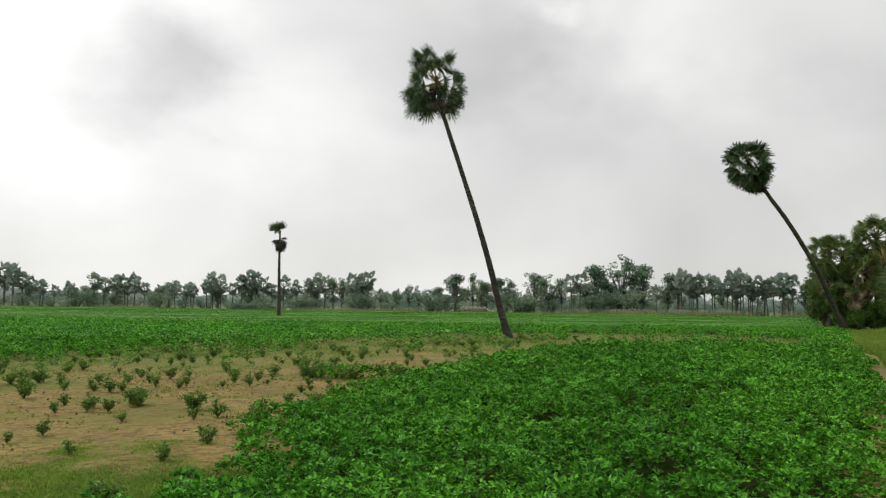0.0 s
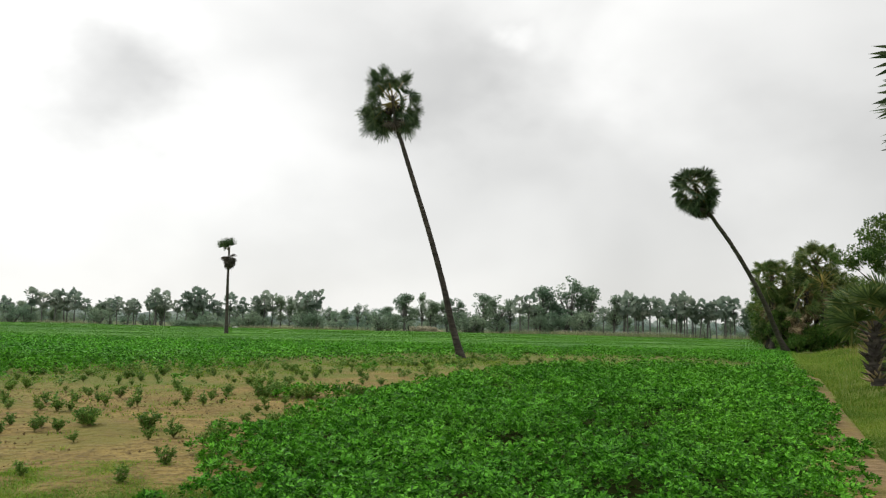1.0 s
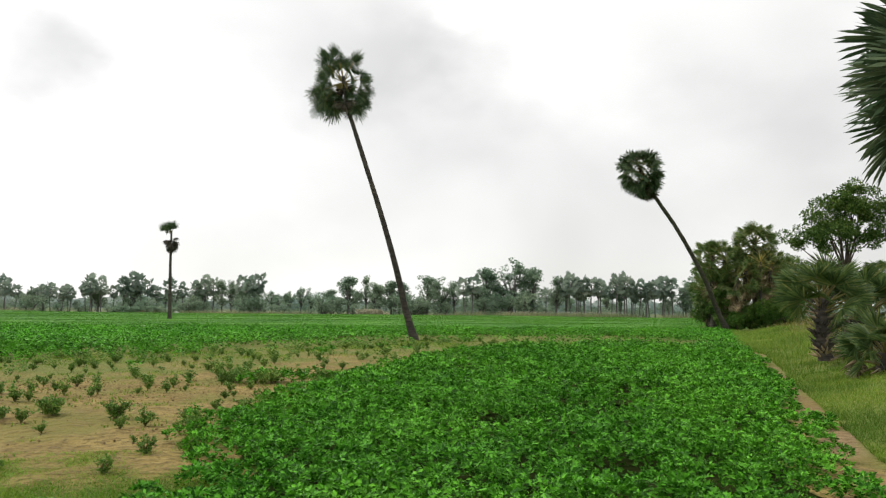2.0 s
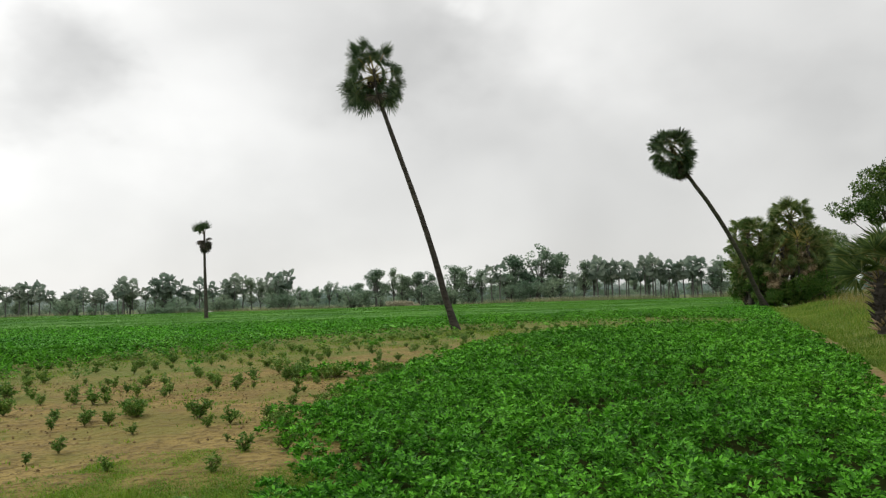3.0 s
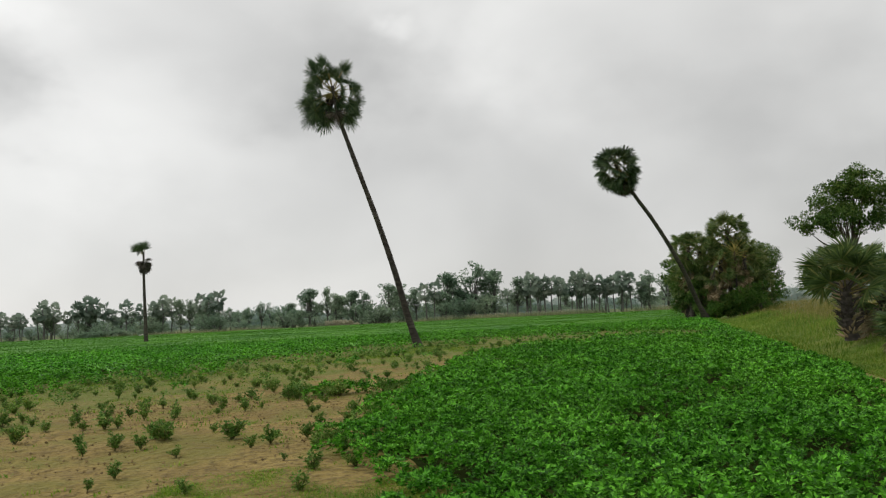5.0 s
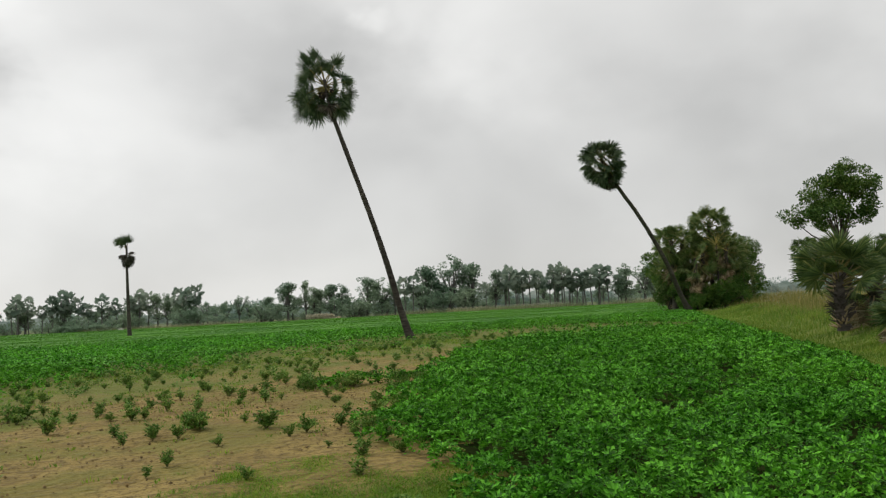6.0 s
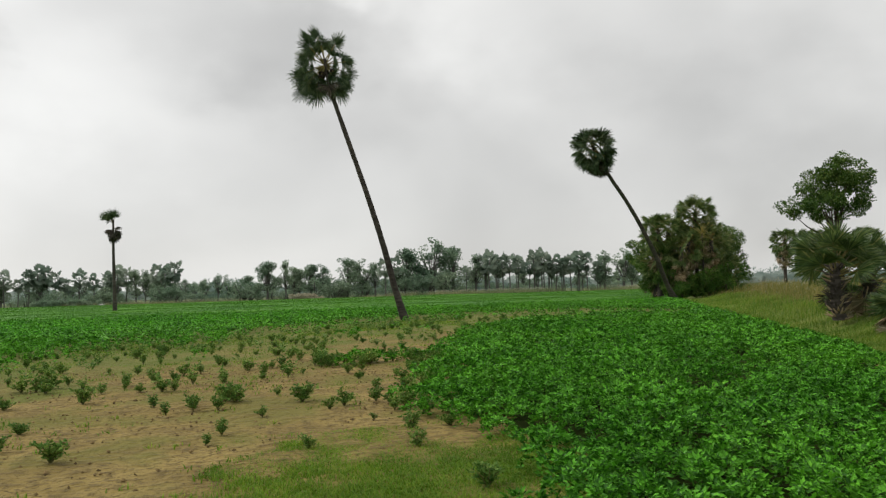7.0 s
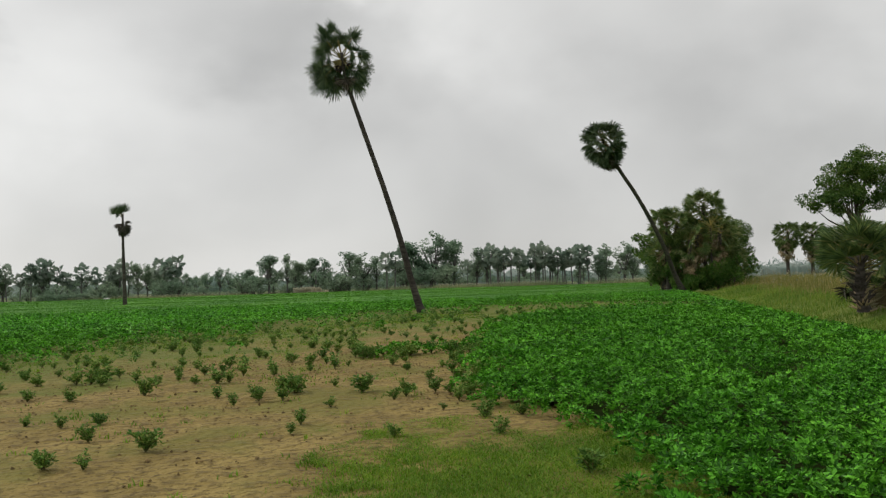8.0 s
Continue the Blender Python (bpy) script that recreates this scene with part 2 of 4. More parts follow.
def value_noise(x, y, scale, seed=0):
    """Smooth noise in 0..1 over the plane."""
    x, y = np.asarray(x, float) / scale + 500, np.asarray(y, float) / scale + 500
    xi, yi = np.floor(x).astype(int), np.floor(y).astype(int)
    u, v = x - xi, y - yi
    u, v = u * u * (3 - 2 * u), v * v * (3 - 2 * v)

    def r(a, b):
        k = (a * 374761393 + b * 668265263 + seed * 1442695041) & 0xFFFFFFFF
        k = ((k ^ (k >> 13)) * 1274126177) & 0xFFFFFFFF
        return ((k ^ (k >> 16)) & 0xFFFF) / 65535.0

    return (r(xi, yi) * (1 - u) + r(xi + 1, yi) * u) * (1 - v) + (r(xi, yi + 1) * (1 - u) + r(xi + 1, yi + 1) * u) * v


def unit(v):
    return v / np.maximum(np.linalg.norm(v, axis=-1, keepdims=True), 1e-9)


def blades(pos, way, normal, length, width, fold=0.15):
    """Diamond-shaped leaflets, folded along the midrib: verts and quads."""
    way = unit(way)
    side = unit(np.cross(normal, way))
    up = np.cross(way, side)
    L, W = np.asarray(length)[:, None], np.asarray(width)[:, None]
    mid = pos + way * L * 0.45
    v = np.stack([pos, mid + side * W / 2 + up * W * fold, pos + way * L, mid - side * W / 2 + up * W * fold], 1).reshape(-1, 3)
    return v, np.arange(len(v)).reshape(-1, 4)


def tube(points, radii, sides=8, rough=0.0, rng=None):
    pts = [Vector(p) for p in points]
    verts, faces = [], []
    for i, p in enumerate(pts):
        d = (pts[min(i + 1, len(pts) - 1)] - pts[max(i - 1, 0)]).normalized()
        a = d.cross(Vector((0.31, 0.95, 0.05))).normalized()
        b = d.cross(a)
        for k in range(sides):
            t = 2 * math.pi * k / sides
            r = radii[i] * (1 + (rng.uniform(-rough, rough) if rng else 0))
            verts.append(tuple(p + (a * math.cos(t) + b * math.sin(t)) * r))
    for i in range(len(pts) - 1):
        for k in range(sides):
            j = (k + 1) % sides
            faces.append((i * sides + k, i * sides + j, (i + 1) * sides + j, (i + 1) * sides + k))
    n = len(verts)
    verts.append(tuple(pts[-1]))
    faces += [((len(pts) - 1) * sides + k, (len(pts) - 1) * sides + (k + 1) % sides, n) for k in range(sides)]
    return verts, faces


def spline(points, n):
    """Catmull-Rom through points, n samples."""
    p = [Vector(q) for q in points]
    p = [2 * p[0] - p[1]] + p + [2 * p[-1] - p[-2]]
    out = []
    for i in range(n):
        s = i / (n - 1) * (len(p) - 3)
        k = min(int(s), len(p) - 4)
        t = s - k
        a, b, c, d = p[k:k + 4]
        out.append(0.5 * (2 * b + (c - a) * t + (2 * a - 5 * b + 4 * c - d) * t * t + (3 * b - a - 3 * c + d) * t ** 3))
    return out


# ---------------------------------------------------------------- ground
def rise(x, y):
    """Height of the ground: the verge beside the field stands 0.4 m above it; past the field the plain is lowered to
    fit the camera's view.
    """
    off = np.asarray(x) - 0.9 - 0.52 * np.asarray(y)
    s = np.clip((off - 0.3) / 2.6, 0, 1)
    d = np.clip((np.asarray(y) - 114) / 86, 0, 1)
    return 0.4 * s * s * (3 - 2 * s) * (1 - d) - 1.4 * d * d * (3 - 2 * d)


FRONT = [(-3.2, 3.0), (-3.1, 5.7), (-2.45, 6.6), (-2.2, 7.6), (-2.45, 8.7), (-2.5, 10.3), (-2.1, 11.8), (-1.35, 13.4), (-0.7, 15.5), (0.2, 17.5), (0.9, 19.8), (2.0, 23.0), (3.7, 25.5), (6.6, 29.6), (11.0, 33.6), (16.5, 37.3), (19.0, 38.2)]
BACK = [(-14.0, 14.0), (-10.6, 18.6), (-9.6, 24.0), (-7.7, 27.6), (-4.1, 29.3), (0.0, 33.8), (2.8, 37.6), (8.8, 39.4), (15.0, 39.8), (19.0, 38.0)]


def bare(x, y):
    """True where the sparse sandy patch lies: between the two edges of the crop."""
    x, y = np.asarray(x, float), np.asarray(y, float)
    wob = (value_noise(x, y, 1.3, 3) - 0.5) * 0.9 + (value_noise(x, y, 0.45, 4) - 0.5) * 0.45
    fx, fy = zip(*FRONT)
    bx, by = zip(*BACK)
    right_limit = np.interp(y, fy, fx, left=fx[0], right=19.0) + wob * np.clip(y / 10, 0.5, 1.5)
    back_limit = np.interp(x, bx, by, left=-50, right=-50) + wob * 0.9
    left_ok = (y < back_limit) | ((y < 14) & (x > -60))
    # clumps of the crop that came up within the patch
    clump = value_noise(x, y, 1.2, 38) > np.where(x > 3.5, 0.55, 0.74)
    near_back = (y > 21) & (np.interp(x, bx, by, left=-50, right=-50) - y < np.where(x > 3.5, 30, 6))
    strip = np.hypot((x + 1.7) / 1.15, (y - 17.7 - 0.1 * x) / 0.42) < 1
    return (x < right_limit) & left_ok & ~(clump & near_back) & ~strip


def back_gap(x, y):
    """Metres from a point of the patch to the far crop behind it; negative within that crop."""
    bx, by = zip(*BACK)
    return np.interp(x, bx, by, left=-50, right=-50) + (value_noise(x, y, 2.2, 33) - 0.5) * 2.0 - np.asarray(y)


def build_ground():
    def lines(lo, hi, step, far):
        inner = list(np.arange(lo, hi, step))
        out, s = [hi], step
        while out[-1] < far:
            s *= 1.22
            out.append(out[-1] + s)
        low, s = [lo], step
        while low[-1] > -far:
            s *= 1.22
            low.append(low[-1] - s)
        return np.array(low[:0:-1] + inner + out)

    xs, ys = lines(-12.0, 9.0, 0.13, 4000), lines(4.5, 24.0, 0.13, 4000)
    X, Y = np.meshgrid(xs, ys)
    near = np.clip(1 - (np.hypot(X, Y - 12) - 10) / 25, 0, 1)
    Z = rise(X, Y) + near * ((value_noise(X, Y, 0.9, 1) - 0.5) * 0.05 + (value_noise(X, Y, 0.28, 2) - 0.5) * 0.03)
    v = np.stack([X, Y, Z], -1).reshape(-1, 3)
    nx, ny = len(xs), len(ys)
    i = (np.arange(ny - 1)[:, None] * nx + np.arange(nx - 1)).ravel()
    me = mesh("ground", v, np.stack([i, i + 1, i + nx + 1, i + nx], 1), M_SOIL)
    tagged(new("ground", me), "flat sandy farmland with a raised grassy verge and footpath", "ground", "", "structure")


build_ground()


# ---------------------------------------------------------------- crop
def rim(x, y):
    """Lower towards the crop's ragged edges."""
    s = sum(in_crop(x + d * math.cos(a + d), y + d * math.sin(a + d)) for a in np.arange(5) * math.pi / 2.5 for d in (0.4, 1.1))
    return 0.3 + 0.7 * np.clip((s - 3) / 7.0, 0, 1)


def in_crop(x, y):
    off = x - 0.9 - 0.52 * y + (value_noise(x, y, 0.8, 9) - 0.5) * 0.6
    edge = np.where(y < 60, off < -0.3, x < 0.56 * y + 2)
    end = 112 + 6 * value_noise(x, y, 14, 10)
    return edge & ~bare(x, y) & (y < end) & ~clearing(x, y)


def clearing(x, y):
    """Small gaps at the ragged crop edge near the patch."""
    return (np.hypot((x + 2.5) / 0.5, (y - 7.2) / 0.45) < 1) | (np.hypot((x + 2.9) / 0.5, (y - 6.9) / 1.2) < 1)


def scatter(rng, n, y0, y1, lo=-0.62, hi=0.60, pad=3.0):
    """Even random points of a wedge that opens along +y."""
    y = np.sqrt(rng.uniform(y0 ** 2, y1 ** 2, n))
    x = rng.uniform(0, 1, n) * ((hi - lo) * y + 2 * pad) + lo * y - pad
    return x, y


def pinnate(c, axis, normal, size, rng):
    """Compound leaves of four pointed leaflets each."""
    cross, n, V = np.cross(normal, axis), len(c), []
    for sx, turn in ((0.15, 0.95), (0.15, -0.95), (0.55, 0.42), (0.55, -0.42)):
        way = axis * math.cos(turn) + cross * math.sin(turn) + normal * rng.uniform(-0.25, 0.5, (n, 1))
        V.append(blades(c + axis * (sx * size)[:, None], way, normal + cross * (0.5 * np.sign(turn)), size, size * 0.52, 0.16)[0])
    v = np.concatenate(V)
    return v, np.arange(len(v)).reshape(-1, 4)


def crop_plants(name, y0, y1, leaves, length, seed, step=0.29, single=False):
    """Groundnut plants stand close together; each is a mound of leaves that radiate from its crown. They thin out towards the sandy patch."""
    rng = np.random.default_rng(seed)
    X, Y = np.meshgrid(np.arange(-0.66 * y1 - 3, 0.6 * y1 + 4, step), np.arange(y0, y1, step))
    X, Y = (X + rng.uniform(-0.45, 0.45, X.shape) * step).ravel(), (Y + rng.uniform(-0.45, 0.45, Y.shape) * step).ravel()
    gap = back_gap(X, Y)
    behind = (gap > -8) & (gap < 8) & (X < 17) & (Y > 15)
    crop = in_crop(X, Y)
    k = (crop | (behind & bare(X, Y))) & (X > -0.66 * Y - 3) & (X < 0.62 * Y + 4)
    hollow = value_noise(X, Y, 0.62, 8) * 0.55 + value_noise(X, Y, 1.7, 39) * 0.45
    k &= (rng.uniform(0, 1, X.shape) > np.clip((0.375 - hollow) / 0.07, 0, 1)) & (Y > 3.3 + 0.6 * value_noise(X, Y, 0.9, 36))
    edge = rim(X, Y)
    k &= behind | (rng.uniform(0, 1, X.shape) < edge * 5.0)
    thin = np.clip(np.where(X < -4.5, 0.48, 0.24) - gap / 10.0, 0.03, 1) * (0.45 + 1.1 * value_noise(X, Y, 1.1, 40))
    k &= ~behind | (rng.uniform(0, 1, X.shape) < thin)
    X, Y, edge = X[k], Y[k], np.where(behind, np.clip(edge, 0.75, 1), np.clip(edge, 0.65, 1))[k]
    H = (0.15 + 0.12 * value_noise(X, Y, 1.4, 5) + 0.10 * value_noise(X, Y, 0.6, 41) + 0.17 * rng.uniform(0, 1, len(X)) ** 1.3) * edge
    H *= np.clip(0.7 - 0.4 * (X - 0.6 - 0.52 * Y), 0.7, 1)
    W = step * rng.uniform(0.38, 0.62, len(X))
    x, y, h, w = (np.repeat(q, leaves) for q in (X, Y, H, W))
    n = len(x)
    az, r = rng.uniform(0, 2 * np.pi, n), np.sqrt(rng.uniform(0, 1, n))
    z = h * (1.03 - 0.42 * r ** 2.0) * np.where(rng.uniform(0, 1, n) < 0.2, rng.uniform(0.1, 0.7, n), rng.uniform(0.86, 1.08, n))
    out = np.stack([np.cos(az), np.sin(az), np.zeros(n)], 1)
    c = np.stack([x, y, np.maximum(z, 0.02)], 1) + out * (r * w)[:, None]
    az2 = az + rng.normal(0, 0.8, n)
    axis = unit(np.stack([np.cos(az2), np.sin(az2), rng.uniform(-0.25, 0.8, n)], 1))
    normal = out * (0.1 + 0.45 * r)[:, None] + rng.normal(0, 0.40, (n, 3)) + np.array([0, 0, 1.0])
    normal = unit(normal - axis * (normal * axis).sum(1)[:, None])
    size = length * rng.uniform(0.7, 1.3, n)
    v, f = blades(c, axis, normal, size, size * 0.7, 0.15) if single else pinnate(c, axis, normal, size, rng)
    return stuff(name, mesh(name, v, f, M_CROP, None, False), "dense low bright green groundnut crop covering the field", "crop")


def far_canopy(x, y):
    """Leaf cover where the field is seen at a low angle: long shallow swells."""
    return 0.13 + 0.12 * value_noise(x * 0.35, y, 2.2, 5) + 0.10 * value_noise(x * 0.3, y, 7.0, 6)


def crop_cover(name, y0, y1, per_m2, length, seed):
    """The same crop farther off: single leaves over the canopy."""
    rng = np.random.default_rng(seed)
    area = 1.22 * (y1 ** 2 - y0 ** 2) / 2 + 6 * (y1 - y0)
    x, y = scatter(rng, int(area * per_m2), y0, y1)
    keep = in_crop(x, y)
    x, y = x[keep], y[keep]
    n = len(x)
    z = far_canopy(x, y) + rng.uniform(-0.01, 0.03, n)
    az = rng.uniform(0, 2 * np.pi, n)
    normal = unit(np.stack([rng.normal(0, 0.14, n), rng.normal(0, 0.14, n), np.ones(n)], 1))
    way = np.stack([np.cos(az), np.sin(az), rng.uniform(-0.1, 0.15, n)], 1)
    size = length * rng.uniform(0.7, 1.3, n)
    v, f = blades(np.stack([x, y, z], 1), way, normal, size, size * 0.7, 0.2)
    return stuff(name, mesh(name, v, f, M_CROPFAR, None, False), "dense low bright green groundnut crop covering the field", "crop")


def crop_understorey():
    """One sheet under the top leaves that ends at the crop's edge: rumpled leaf mass far off, close by a flat
    near-black layer with the gaps' shade in its colour.
    """
    V, F, which = [], [], []
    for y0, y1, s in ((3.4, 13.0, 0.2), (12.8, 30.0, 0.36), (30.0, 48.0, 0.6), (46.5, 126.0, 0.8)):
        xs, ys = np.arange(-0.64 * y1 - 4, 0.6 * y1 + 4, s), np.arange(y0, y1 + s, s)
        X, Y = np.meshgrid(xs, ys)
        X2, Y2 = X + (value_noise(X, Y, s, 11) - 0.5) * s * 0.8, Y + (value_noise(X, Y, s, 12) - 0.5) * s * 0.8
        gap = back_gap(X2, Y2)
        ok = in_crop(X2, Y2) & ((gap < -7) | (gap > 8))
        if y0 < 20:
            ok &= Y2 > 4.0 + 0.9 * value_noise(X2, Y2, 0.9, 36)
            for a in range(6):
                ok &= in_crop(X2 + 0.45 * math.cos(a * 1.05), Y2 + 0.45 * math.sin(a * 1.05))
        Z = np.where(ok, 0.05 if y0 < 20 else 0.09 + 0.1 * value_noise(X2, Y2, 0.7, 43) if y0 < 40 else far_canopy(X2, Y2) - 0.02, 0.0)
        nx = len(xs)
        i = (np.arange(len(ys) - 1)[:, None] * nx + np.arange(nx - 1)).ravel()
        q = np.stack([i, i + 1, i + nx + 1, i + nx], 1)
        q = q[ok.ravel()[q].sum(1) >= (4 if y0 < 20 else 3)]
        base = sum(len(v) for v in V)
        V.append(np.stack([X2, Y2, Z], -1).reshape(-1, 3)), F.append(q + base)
        # the close bands take the near-black colour as painted shade
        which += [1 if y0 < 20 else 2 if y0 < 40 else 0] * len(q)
    me = mesh("crop_understorey", np.concatenate(V), np.concatenate(F), (M_CROPFAR, M_UNDERSHADE, M_CROP), which)
    stuff("crop_understorey", me, "leaf sheet under the groundnut crop, painted near-black for shade close by", "crop")


crop_plants("groundnut_crop", 3.4, 13.0, 56, 0.048, 11, 0.30)
crop_plants("groundnut_crop", 13.0, 28.0, 30, 0.066, 12, 0.34)
crop_plants("groundnut_crop", 28.0, 52.0, 42, 0.090, 15, 0.41, True)
crop_cover("groundnut_crop", 46.0, 75.0, 52, 0.095, 13)
crop_cover("groundnut_crop", 75.0, 124.0, 26, 0.135, 14)
crop_understorey()


# ---------------------------------------------------------------- seedlings on the sandy patch
def seedling_meshes(seed, wide):
    """Spreading stems with pointed leaflets; the outer ones lie low, the middle ones stand up."""
    rng = np.random.default_rng(seed)
    stems_v, stems_f, V, F, k = [], [], [], [], 0
    for s in range(11 if wide else 7):
        az, lean = s * 2.4 + rng.uniform(-0.4, 0.4), rng.uniform(0.2, 1.0 if wide else 0.75)
        tip = Vector((math.cos(az) * lean, math.sin(az) * lean, 1.0 - 0.55 * lean * lean)) * rng.uniform(0.62, 1.0)
        v, f = tube([(0.02 * math.cos(az), 0.02 * math.sin(az), -0.02), tuple(tip * 0.5 + Vector((0, 0, 0.08))), tuple(tip)], [0.03, 0.025, 0.012], 4)
        stems_v = stems_v or [(0.0, 0.0, -0.08)]
        b = len(stems_v)
        stems_v += v
        stems_f += [tuple(q + b for q in g) for g in f] + [(0, b + q, b + (q + 1) % 4) for q in range(4)]
        n = 11
        t = rng.uniform(0.2, 1.05, n)
        pos = np.outer(t, np.array(tip)) + rng.normal(0, 0.12, (n, 3)) * np.array([1, 1, 0.5]) + np.array([0, 0, 0.05])
        for _ in range(4):
            a = rng.uniform(0, 6.28, n)
            way = np.stack([np.cos(a) + math.cos(az) * 0.4, np.sin(a) + math.sin(az) * 0.4, rng.uniform(0.0, 1.1, n)], 1)
            nor = unit(np.stack([rng.normal(0, 0.5, n), rng.normal(0, 0.5, n), np.ones(n)], 1))
            L = rng.uniform(0.15, 0.27, n)
            v, f = blades(pos, way, nor, L, L * 0.48, 0.2)
            V.append(v), F.append(f + k)
            k += len(v)
    return mesh("stem", stems_v, stems_f, M_STEM), mesh("foliage", np.concatenate(V), np.concatenate(F), M_SEED, None, False)


SEED_A = [(-8.59, 13.52, 0.19), (-7.95, 13.09, 0.2), (-8.08, 10.98, 0.16), (-7.64, 10.67, 0.19), (-7.24, 10.8, 0.17), (-7.2, 9.7, 0.21),
          (-6.55, 8.93, 0.26), (-7.4, 8.41, 0.21), (-7.03, 8.25, 0.17), (-8.82, 15.37, 0.22), (-9.34, 16.74, 0.19), (-8.22, 15.46, 0.27),
          (-7.97, 15.33, 0.41), (-7.79, 15.66, 0.38), (-7.61, 16.2, 0.21), (-6.93, 13.34, 0.42), (-7.24, 15.37, 0.22), (-6.51, 15.42, 0.24),
          (-6.22, 14.42, 0.16), (-5.86, 14.23, 0.3), (-5.67, 14.3, 0.25), (-5.85, 12.44, 0.19), (-5.64, 11.65, 0.18), (-5.41, 15.29, 0.4),
          (-5.34, 12.24, 0.22), (-5.3, 11.93, 0.21), (-4.97, 11.88, 0.2)]
SEED_B = [(-4.72, 12.44, 0.35), (-4.87, 12.64, 0.34), (-4.41, 10.96, 0.14), (-4.92, 9.76, 0.21), (-5.09, 9.25, 0.13), (-4.07, 8.57, 0.18),
          (-3.79, 12.11, 0.36), (-3.51, 11.18, 0.2), (-3.26, 11.52, 0.23), (-4.08, 12.94, 0.16), (-2.51, 13.04, 0.2), (-1.8, 14.8, 0.16),
          (-3.1, 10.1, 0.1), (-1.71, 12.86, 0.32), (-2.23, 11.64, 0.2), (-2.69, 10.78, 0.2), (-2.81, 9.29, 0.22), (-3.0, 8.26, 0.2),
          (-1.09, 13.88, 0.25), (-1.02, 16.4, 0.16), (-2.42, 14.94, 0.11), (-2.73, 17.16, 0.18), (-2.86, 6.42, 0.26), (-2.34, 9.29, 0.2),
          (-4.15, 16.14, 0.27), (-4.88, 15.01, 0.19), (-4.84, 18.43, 0.2)]


def build_seedlings():
    rng = random.Random(5)
    kinds = [seedling_meshes(s, s % 2) for s in range(40, 46)]
    places = [(x, y, min(h, 0.31)) for x, y, h in SEED_A + SEED_B]
    tries = 0
    while len(places) < 255 and tries < 9000:
        tries += 1
        y = 14.5 + 24 * rng.random() ** 1.1
        x = rng.uniform(-11, 17)
        if not bare(x, y):
            continue
        if any((x - a) ** 2 + (y - b) ** 2 < 0.12 for a, b, _ in places):
            continue
        places.append((x, y, rng.uniform(0.12, 0.27)))
    # the ragged strip of crop plants that stands alone in the patch
    for i in range(18):
        places.append((-2.9 + 2.3 * rng.random(), 17.3 + 0.5 * (i % 3) / 2 + rng.uniform(-0.25, 0.25), rng.uniform(0.2, 0.32)))
    # stray plants along the ragged near edge of the crop
    fx, fy = zip(*FRONT)
    for i in range(14):
        y = 10.4 + 0.52 * i + rng.uniform(-0.2, 0.2)
        places.append((float(np.interp(y, fy, fx)) + rng.uniform(-0.75, 0.1), y, rng.uniform(0.17, 0.3)))
    for x, y, h in places:
        st, lv = kinds[rng.randrange(6)]
        big = h > 0.27
        ob = thing("groundnut_seedling", (x, y, 0.0), "bushy green groundnut plant on sandy soil" if big else "small sparse groundnut seedling on sandy soil", "seedling", "seedlings on the sandy patch")
        w = h * rng.uniform(0.68, 0.95)
        ob.matrix_basis = Matrix.Translation((x, y, 0)) @ pose(0, 0, 0, 0, 0, rng.uniform(0, 360)) @ Matrix.Diagonal((w, w, h, 1))
        part("stem", st, ob)
        part("foliage", lv, ob)

    # the many small ones farther back
    r = np.random.default_rng(6)
    x, y = r.uniform(-13, 17, 3600), r.uniform(17, 38, 3600)
    gap = back_gap(x, y)
    k = bare(x, y) & (r.uniform(0, 1, 3600) < np.clip(0.62 - gap / 14, 0.12, 0.7)) & (value_noise(x, y, 1.3, 42) > 0.33)
    x, y = x[k], y[k]
    n = len(x)
    h = r.uniform(0.10, 0.24, n)
    m = 34
    X, Y, H = np.repeat(x, m), np.repeat(y, m), np.repeat(h, m)
    a, t = r.uniform(0, 6.28, n * m), r.uniform(0.15, 1, n * m)
    d = np.stack([np.cos(a), np.sin(a), np.zeros(n * m)], 1)
    pos = np.stack([X, Y, H * t * 0.85], 1) + d * (H * 0.55 * np.sqrt(t) * r.uniform(0.1, 1, n * m))[:, None]
    way = d + np.array([0, 0, 1.0]) * r.uniform(0, 1, (n * m, 1))
    nor = unit(r.normal(0, 0.5, (n * m, 3)) + np.array([0, 0, 1.0]))
    v, f = blades(pos, way, nor, H * 0.38, H * 0.22, 0.2)
    stuff("groundnut_seedlings", mesh("groundnut_seedlings", v, f, M_SEED, None, False), "many small groundnut seedlings over sandy soil", "seedling")


build_seedlings()


